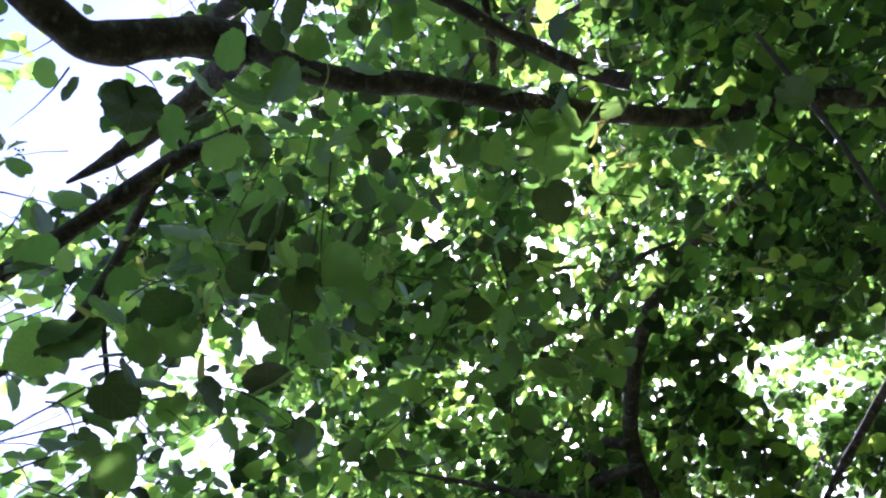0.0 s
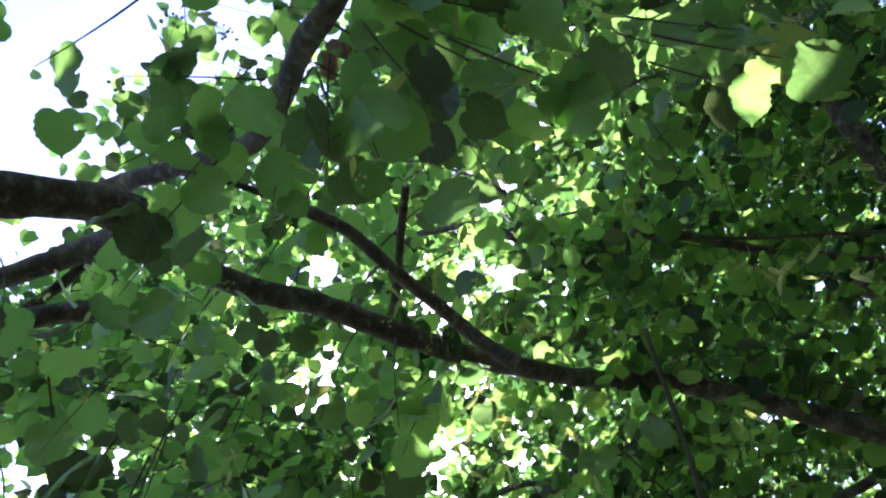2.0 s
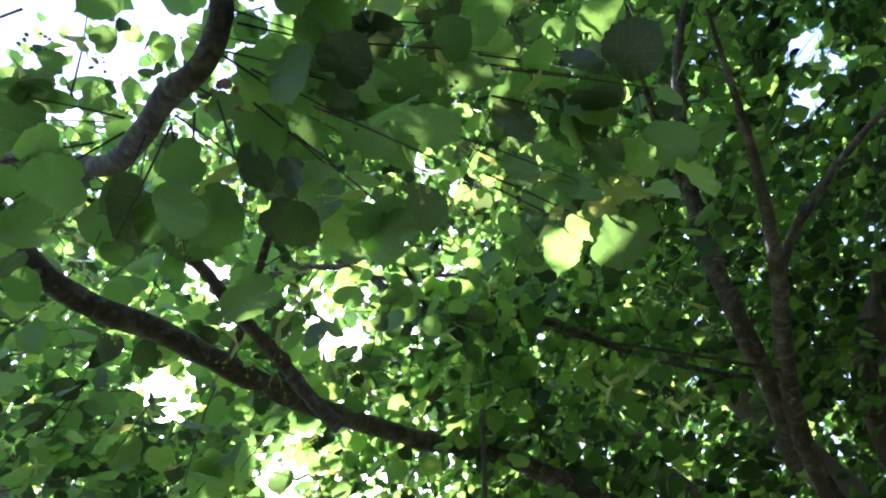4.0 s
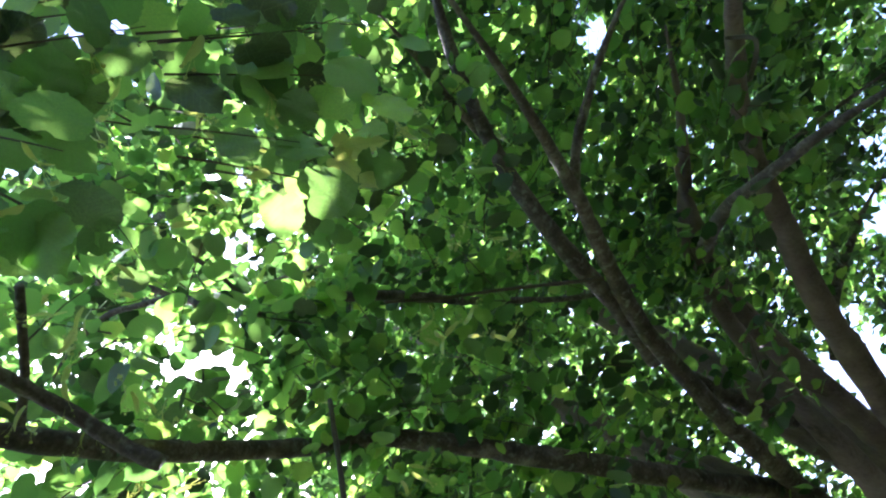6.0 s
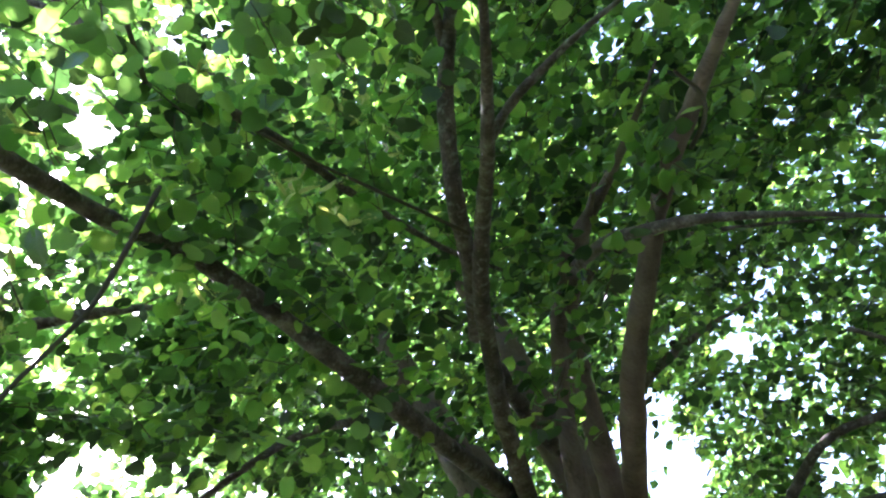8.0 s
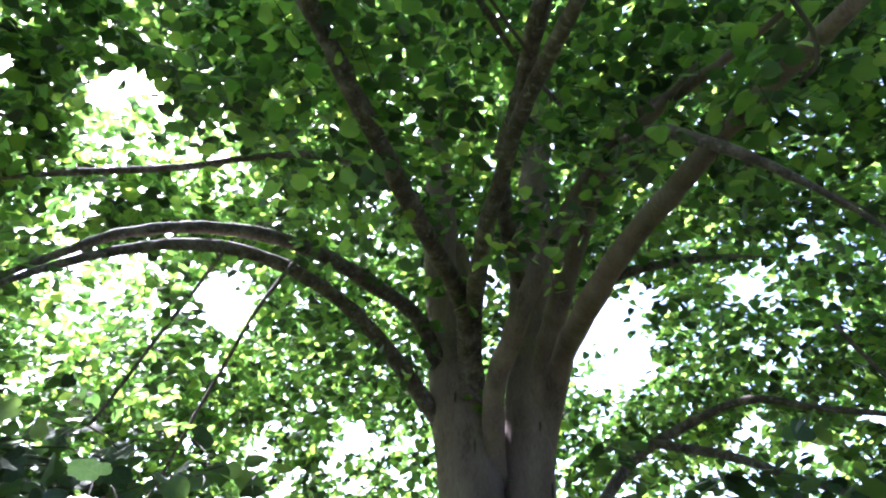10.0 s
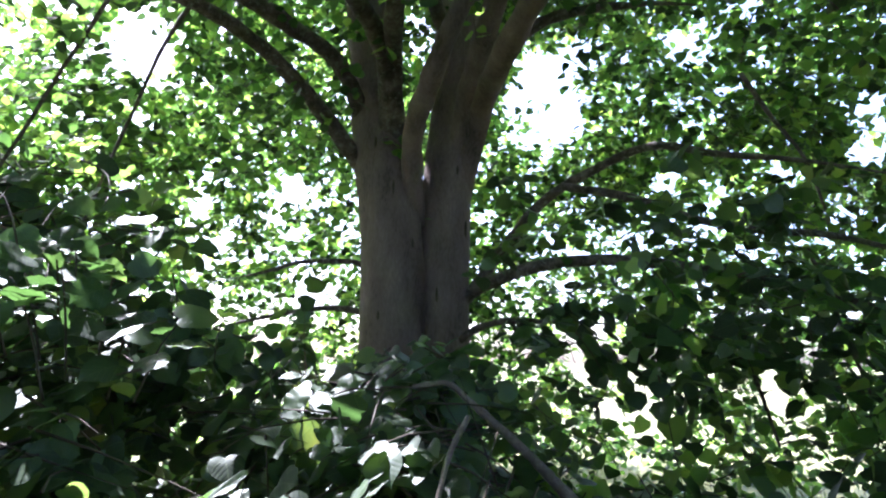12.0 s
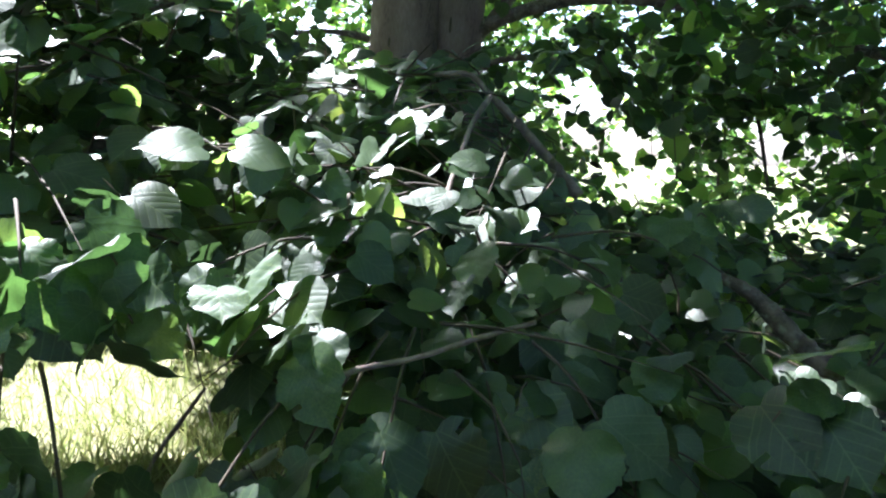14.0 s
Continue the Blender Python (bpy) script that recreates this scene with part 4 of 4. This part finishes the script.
AHEAD = ((-0.17, 0.13, 2.81), (-0.17, 0.28, 2.81), (-0.48, -0.06, 2.70), (-0.31, -0.05, 2.90), (-0.42, -0.04, 2.90), (-0.56, -0.00, 2.79))
SHADED = ((-1.64, -0.53, 2.92), (-1.75, -0.42, 2.85), (-1.62, -0.39, 2.95), (-1.72, -0.29, 2.88), (-1.70, -0.47, 2.89), (-1.80, -0.33, 2.81), (-1.77, -0.17, 2.82), (-1.62, -0.29, 2.95), (-1.67, -0.15, 2.91), (-1.82, -0.48, 2.79))
near_nodes = [q for _, pts, _, _, _ in LIMBS_NEAR for q in smooth(pts, 4)] + [q for q in smooth(LIMBS_MAIN[2][1], 4) if q.y < 1.6]
for tip in OVERHEAD + ASIDE + ABOVE + AHEAD + SHADED:
    root = min(near_nodes, key=lambda q: (q - Vector(tip)).length)
    far = (root - Vector(tip)).length
    if far > 0.17:
        root = Vector(tip) + (root - Vector(tip)) * (0.17 / far)
    spray(tree, root, tip, 4, 0.075, (0, 0, 1), 0.35, LEAF_MESHES, 0.0015)

# two leaves that have turned yellow
yellow = part("twig", limb_mesh("twig", [(-0.23, 0.31, 3.11), (-0.24, 0.36, 3.03), (-0.25, 0.39, 2.99)], 0.004, 0.002, 5, 4), mat_twig, tree)
yellow.location = -tree.location
for a, b in (((-0.25, 0.39, 2.99), (-0.25, 0.51, 2.94)), ((-0.23, 0.39, 3.00), (-0.16, 0.46, 3.00))):
    curled = place_leaf(yellow, a, np.subtract(b, a), (0.3, 0.2, 1), 0.100, PALE_MESHES[3:4], "leaf turned yellow")
    curled.matrix_basis = curled.matrix_basis @ Matrix.Diagonal((0.6, 1, 1, 1))


# a clump of withered leaves caught on the twig
withered = part("twig", limb_mesh("twig", [WITHER + Vector((0.05, 0.05, 0.10)), WITHER + Vector((0.02, 0.02, 0.05)), WITHER], 0.004, 0.002, 5, 4), mat_twig, tree)
withered.location = -tree.location
for k in range(9):
    place_leaf(withered, WITHER + Vector(rng.normal(0, 0.018, 3)), rng.normal(0, 1, 3), rng.normal(0, 1, 3), rng.uniform(0.03, 0.055), WITHERED_MESHES, "withered brown leaf")


def build_overhead_foliage():
    """Leafy twigs round and above the limb that reaches over the path."""
    n = 150
    p = rng.uniform((-2.5, -1.3, 2.75), (0.25, 1.1, 4.3), (n * 4, 3))
    x, y, z = p.T
    ok = (z > 3.72 + 0.3 * np.minimum(0, x + 1.35)) & ~in_opening(p, 1.0) & ((x > -1.5) | (rng.random(len(x)) < 0.45))
    p = p[ok][:n]
    ways = unit(np.stack([rng.normal(-0.3, 0.8, len(p)), rng.normal(-0.3, 0.8, len(p)), rng.normal(-0.1, 0.3, len(p))], 1))
    lengths = rng.uniform(0.25, 0.45, len(p))
    at, fr, size, bends = leafy_twigs(p, ways, lengths, 8, 0.076, 0.5)
    ok = ~in_opening(at, 0.8) & ~in_shaft(at) & (at[:, 2] > 2.7)
    me = leaves_mesh("foliage", at[ok], fr[ok], size[ok], leaf_template(1, 0.2, 0.25, 0.02))
    tagged(tree_part("foliage", me, mat_leaf_over_lit, label="round leaves on the overhanging limb, brightened in colour to glow from behind"), kind="stuff")
    tagged(tree_part("twiggery", twig_tubes("twiggery", p, ways, bends, lengths, 0.0035), mat_twig), kind="stuff")


build_overhead_foliage()


def build_bracts():
    """Pale winged bracts with fruits, hanging in tufts among the overhead leaves."""
    co = np.array([tuple(v.co) for v in BRACT.vertices])
    faces = [tuple(p.vertices) for p in BRACT.polygons]
    tufts = rng.uniform((-1.9, -0.9, 3.2), (0.1, 1.3, 3.75), (95, 3))
    tufts = tufts[~in_opening(tufts, 0.8)]
    at = np.repeat(tufts, 3, axis=0) + rng.normal(0, 0.03, (len(tufts) * 3, 3))
    way = rng.normal(0, 0.6, at.shape) + (0, 0, -0.8)
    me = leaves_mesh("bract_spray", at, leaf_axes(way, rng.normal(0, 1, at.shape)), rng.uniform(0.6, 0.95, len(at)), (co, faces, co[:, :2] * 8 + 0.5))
    tagged(tree_part("bract_spray", me, mat_leaf_pale, label="pale winged bracts hanging among the leaves"), kind="stuff")


build_bracts()


def along(limbs, n, reach, low, low_side, high_side):
    """Starts of leafy twigs scattered round the courses of some limbs, above a height."""
    nodes = np.array([tuple(q) for _, pts, _, _, _ in limbs for q in smooth(pts, 5)])
    nodes = nodes[nodes[:, 2] > low]
    p = nodes[rng.integers(len(nodes), size=n)] + rng.normal(0, reach, (n, 3)) * (1, 1, 0)
    p[:, 2] += rng.uniform(low_side, high_side, n)
    return p[~in_opening(p) & ~in_shaft(p)]


def build_limb_foliage(p, per, size, material, label):
    """Leafy twigs that grow from the limbs inside the crown."""
    ways = outward(p, 0.9)
    lengths = rng.uniform(0.22, 0.48, len(p))
    at, fr, sizes, bends = leafy_twigs(p, ways, lengths, per, size)
    ok = ~in_opening(at, 0.95) & ~in_shaft(at)
    me = leaves_mesh("foliage", at[ok], fr[ok], sizes[ok], leaf_template(1, 0.2, 0.25, 0.02))
    tagged(tree_part("foliage", me, material, label=label), kind="stuff")
    tagged(tree_part("twiggery", twig_tubes("twiggery", p, ways, bends, lengths, 0.003), mat_twig), kind="stuff")


bough = along(LIMBS_MAIN[2:3], 260, 0.30, 3.25, -0.16, 0.75)
build_limb_foliage(bough[bough[:, 1] > 0.75], 10, 0.074, mat_leaf, "thick small-leaved twigs round the long limb")
stems = along(LIMBS_MAIN[3:8] + LIMBS_TOP[:5], 230, 0.36, 3.95, -0.10, 0.75)
build_limb_foliage(stems[stems[:, 1] > 1.0], 10, 0.072, mat_leaf, "leafy twigs on the limbs inside the crown")
far_side = along(LIMBS_MAIN[6:7], 45, 0.24, 3.35, -0.18, 0.40)
build_limb_foliage(far_side[far_side[:, 1] > 1.2], 10, 0.074, mat_leaf, "dark leaves that hang before the side limb")
side = along(LIMBS_ARCH[1:7], 130, 0.22, 2.6, -0.25, 0.30)
build_limb_foliage(side, 9, 0.072, mat_leaf, "hanging leaves of the arching side limbs")


def thicket(n, low, high):
    """Starts of leafy twigs in a dense part of the crown."""
    p = rng.uniform(low, high, (n, 3))
    return p[~in_opening(p) & ~in_shaft(p)]


build_limb_foliage(thicket(340, (-3.0, 2.7, 4.0), (-1.3, 4.5, 5.1)), 11, 0.082, mat_leaf, "dense leaves between the arching limbs")
build_limb_foliage(thicket(110, (-3.6, 4.0, 2.9), (-2.2, 5.6, 3.8)), 11, 0.082, mat_leaf, "sunlit leaves under the arching limbs")
build_limb_foliage(thicket(110, (-3.5, 2.1, 3.9), (-2.3, 3.2, 4.9)), 11, 0.082, mat_leaf, "dense leaves over the arching limbs")
build_limb_foliage(thicket(90, (-0.8, 4.7, 4.2), (0.9, 6.0, 5.4)), 11, 0.082, mat_leaf, "dense leaves behind the fork")


def build_low_foliage():
    """Leafy twigs that hang from the low arching limbs on the shaded side."""
    n = 150
    p = rng.uniform((0.75, 2.4, 0.5), (2.6, 3.8, 1.9), (n * 3, 3))
    cl = np.array([noise.noise(Vector(q) * 1.6) for q in p])
    p = p[(cl > -0.05) & ~in_opening(p, 1.25)][:n]
    ways = outward(p, 0.8)
    lengths = rng.uniform(0.25, 0.5, len(p))
    at, fr, size, bends = leafy_twigs(p, ways, lengths, 9, 0.085)
    ok = ~in_opening(at, 1.0) & ~in_shaft(at)
    me = leaves_mesh("foliage", at[ok], fr[ok], size[ok], leaf_template(0))
    tagged(tree_part("foliage", me, mat_leaf, label="dark hanging leaves of the low limbs"), kind="stuff")
    tagged(tree_part("twiggery", twig_tubes("twiggery", p, ways, bends, lengths, 0.0035), mat_twig), kind="stuff")


build_low_foliage()
# the shade on these low twigs is put into their leaf colour
build_limb_foliage(thicket(105, (0.40, 2.6, 1.25), (1.9, 3.7, 2.35)), 9, 0.078, mat_leaf_shade, "leaves before the low limbs, with shade in their colour")
build_limb_foliage(thicket(95, (-1.9, 2.0, 1.0), (-0.75, 2.8, 1.85)), 9, 0.080, mat_leaf_shade, "leaves of low twigs above the shoots, darkened for shade")
build_limb_foliage(thicket(75, (-1.35, 2.3, 0.9), (-0.25, 3.3, 1.55)), 9, 0.080, mat_leaf_shade, "leaves of low twigs beside the trunk, darkened for shade")

# ---- shoots in front of the trunk ----
shoots = []
for sx, label in ((-0.9, "leafy linden shoot with broad leaves coloured for shade beside the sunlit meadow"),
                  (0.0, "leafy linden shoot with sunlit leaves in front of the trunk"),
                  (0.9, "thin shaded linden shoot with a broken dry stem")):
    ob = tagged(new("linden_shoot"), label, "shrub", group="shoots at the foot of the tree")
    ob.location = (sx, 1.9, 0)
    shoots.append(ob)


def shoot_at(x):
    return shoots[0 if x < -0.4 else 1 if x < 0.4 else 2]


for kind, pts, r0, r1, tail in LIMBS_FRONT:
    shrub = shoot_at(pts[-1][0])
    ob = part(kind, limb_mesh(kind, pts, r0, r1, 8, 8, 0.30), mat_dead if kind == "dry_stem" else mat_branch, shrub)
    ob.location = -shrub.location
FRONT = ((-0.55, 0.84, 1.01), (-0.44, 0.89, 0.97), (-0.42, 0.88, 0.90), (-0.35, 1.03, 0.95), (-0.56, 0.88, 0.93), (-0.25, 0.93, 0.88), (-0.12, 0.83, 0.73), (-0.23, 1.22, 0.99), (-0.07, 1.22, 0.94), (-0.17, 1.53, 1.03), (0.10, 1.22, 0.97), (-0.04, 0.84, 0.73), (0.14, 0.93, 0.72), (0.32, 0.89, 0.73), (0.49, 1.13, 1.02), (0.56, 0.87, 0.84), (0.45, 1.05, 0.85), (0.59, 0.76, 0.78), (-0.41, 0.68, 0.72), (-0.26, 0.74, 0.70), (-0.48, 0.67, 0.75), (0.58, 1.31, 1.08), (-0.39, 1.81, 1.10), (-0.17, 2.14, 1.33), (-0.32, 2.12, 1.33), (0.25, 1.17, 0.85), (0.40, 1.25, 0.93), (0.25, 1.72, 1.12), (-0.66, 1.31, 1.18), (-0.78, 1.24, 1.31))
FRONT_HIGH = ((-0.80, 1.75, 1.70), (-1.00, 1.80, 1.80), (-0.66, 1.85, 1.56), (-1.02, 1.50, 1.70), (-0.88, 1.48, 1.62), (-0.95, 1.59, 1.70), (-0.90, 1.73, 1.78), (-1.08, 1.70, 1.88), (-0.77, 1.82, 1.58), (-1.10, 1.56, 1.76), (-0.86, 1.62, 1.66), (-0.28, 1.50, 1.10), (-0.18, 1.50, 1.10), (-0.10, 1.48, 1.04))
front_nodes = [q for _, pts, _, _, _ in LIMBS_FRONT if pts[0][1] > 1.0 for q in smooth(pts, 4)]
for tip in FRONT + FRONT_HIGH:
    root = min(front_nodes, key=lambda q: (q - Vector(tip)).length)
    far = (root - Vector(tip)).length
    if far > 0.26:
        root = Vector(tip) + (root - Vector(tip)) * (0.26 / far)
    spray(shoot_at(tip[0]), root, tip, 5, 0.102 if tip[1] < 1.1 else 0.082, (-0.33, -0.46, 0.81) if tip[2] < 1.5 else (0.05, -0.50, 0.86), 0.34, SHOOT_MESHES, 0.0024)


FRONT_GAPS = ((-1.03, 1.67, 1.11, 0.11), (-0.70, 1.83, 1.21, 0.09), (-0.81, 1.78, 1.34, 0.09), (-0.60, 1.86, 1.16, 0.07), (0.58, 1.83, 0.89, 0.08), (0.91, 1.67, 0.81, 0.09), (-0.62, 1.91, 1.21, 0.07), (-0.80, 1.84, 1.34, 0.07), (0.86, 1.79, 1.06, 0.09), (0.45, 1.95, 1.29, 0.10),
              (0.89, 1.68, 0.80, 0.05), (0.96, 1.70, 1.07, 0.05), (-0.82, 1.80, 1.32, 0.07), (-0.61, 1.87, 1.38, 0.05), (-1.02, 1.70, 1.18, 0.08), (-0.54, 1.86, 1.61, 0.07), (-0.34, 1.92, 1.52, 0.07), (-0.25, 1.78, 0.45, 0.09), (-0.13, 1.79, 0.46, 0.05))


def in_front_gap(p):
    """Gaps between the shoots through which one sees the crown behind."""
    hit = np.zeros(len(p), dtype=bool)
    heart = np.array((-0.02, -0.02, 1.26))
    for x, y, z, r in FRONT_GAPS:
        ax = np.array((x, y, z)) - heart
        far = np.linalg.norm(ax)
        off = p - heart
        along = off @ (ax / far)
        side = np.linalg.norm(off - along[:, None] * ax / far, axis=1)
        hit |= side < r * along / far * (0.5 + 0.8 * rng.random(len(p)))
    return hit


def build_front_foliage():
    n = 1260
    x, y = rng.uniform(-2.4, 2.6, n * 3), rng.uniform(0.95, 3.3, n * 3)
    # the leaves make a slope that rises towards the trunk and to the side of the meadow
    near_side = 0.30 * np.clip((-0.33 - x) / 0.25, 0, 1) + 0.32 * np.clip((-0.75 - x) / 0.35, 0, 1)
    surface = np.minimum(0.70 + near_side + 0.57 * (y - 0.9), np.where(x < 0.1, 1.40 - 0.95 * np.minimum(x + 0.35, 0), np.maximum(0.85, 1.55 - 1.5 * x)))
    z = surface + 0.04 - rng.exponential(0.28, n * 3) + rng.normal(0, 0.05, n * 3)
    p = np.stack([x, y, z], 1)
    ok = (z > 0.1) & (z < 2.3) & (np.abs(x) < 0.25 + y * 0.85) & ((x < 0.35) | (rng.random(n * 3) < 0.3)) & ((x > -0.35) | (y < 2.5) & (rng.random(n * 3) < 0.7))

    def clearing(q, a):
        off = q - np.array((-0.03, -0.05, 1.18))
        az, el = np.arctan2(off[:, 0], off[:, 1]), np.arctan2(off[:, 2], np.hypot(off[:, 0], off[:, 1]))
        return (az < -0.26 + a) & (az > -0.72 - a) & (el < -0.30 + a)

    p = p[ok & ~clearing(p, 0.03) & ~in_shaft(p) & ~in_front_gap(p)][:n]
    ways = unit(np.stack([rng.normal(0, 1, len(p)), rng.normal(-0.5, 0.8, len(p)), rng.normal(-0.1, 0.3, len(p))], 1))
    lengths = rng.uniform(0.2, 0.4, len(p))
    at, fr, size, bends = leafy_twigs(p, ways, lengths, 8, 0.080, 0.36, np.where(p[:, None, 2:] > 1.45, (0.05, -0.50, 0.86), (-0.33, -0.48, 0.80)))
    stick = (at[:, 0] > -0.12) & (at[:, 0] < 0.62) & (at[:, 1] < 2.2) & (at[:, 2] > 1.28 - 0.62 * at[:, 0])
    ok = ~clearing(at, 0.0) & ~in_front_gap(at) & ~stick & (at[:, 1] > 0.95) & ~in_opening(at, 0.6) & ~in_shaft(at)
    owner = np.digitize(p[:, 0], (-0.4, 0.4))
    leaf_owner = np.repeat(owner, 8)
    for k, shrub in enumerate(shoots):
        mine = ok & (leaf_owner == k)
        me = leaves_mesh("foliage", at[mine], fr[mine], size[mine], leaf_template(1, 0.2, 0.25, 0.02))
        ob = part("foliage", me, mat_leaf_shade, shrub, "mass of broad green leaves, darkened in colour for shade")
        ob.location = -shrub.location
        tagged(ob, kind="stuff")
        mine = owner == k
        tw = part("twiggery", twig_tubes("twiggery", p[mine], ways[mine], bends[mine], lengths[mine], 0.004), mat_twig, shrub)
        tw.location = -shrub.location
        tagged(tw, kind="stuff")


build_front_foliage()
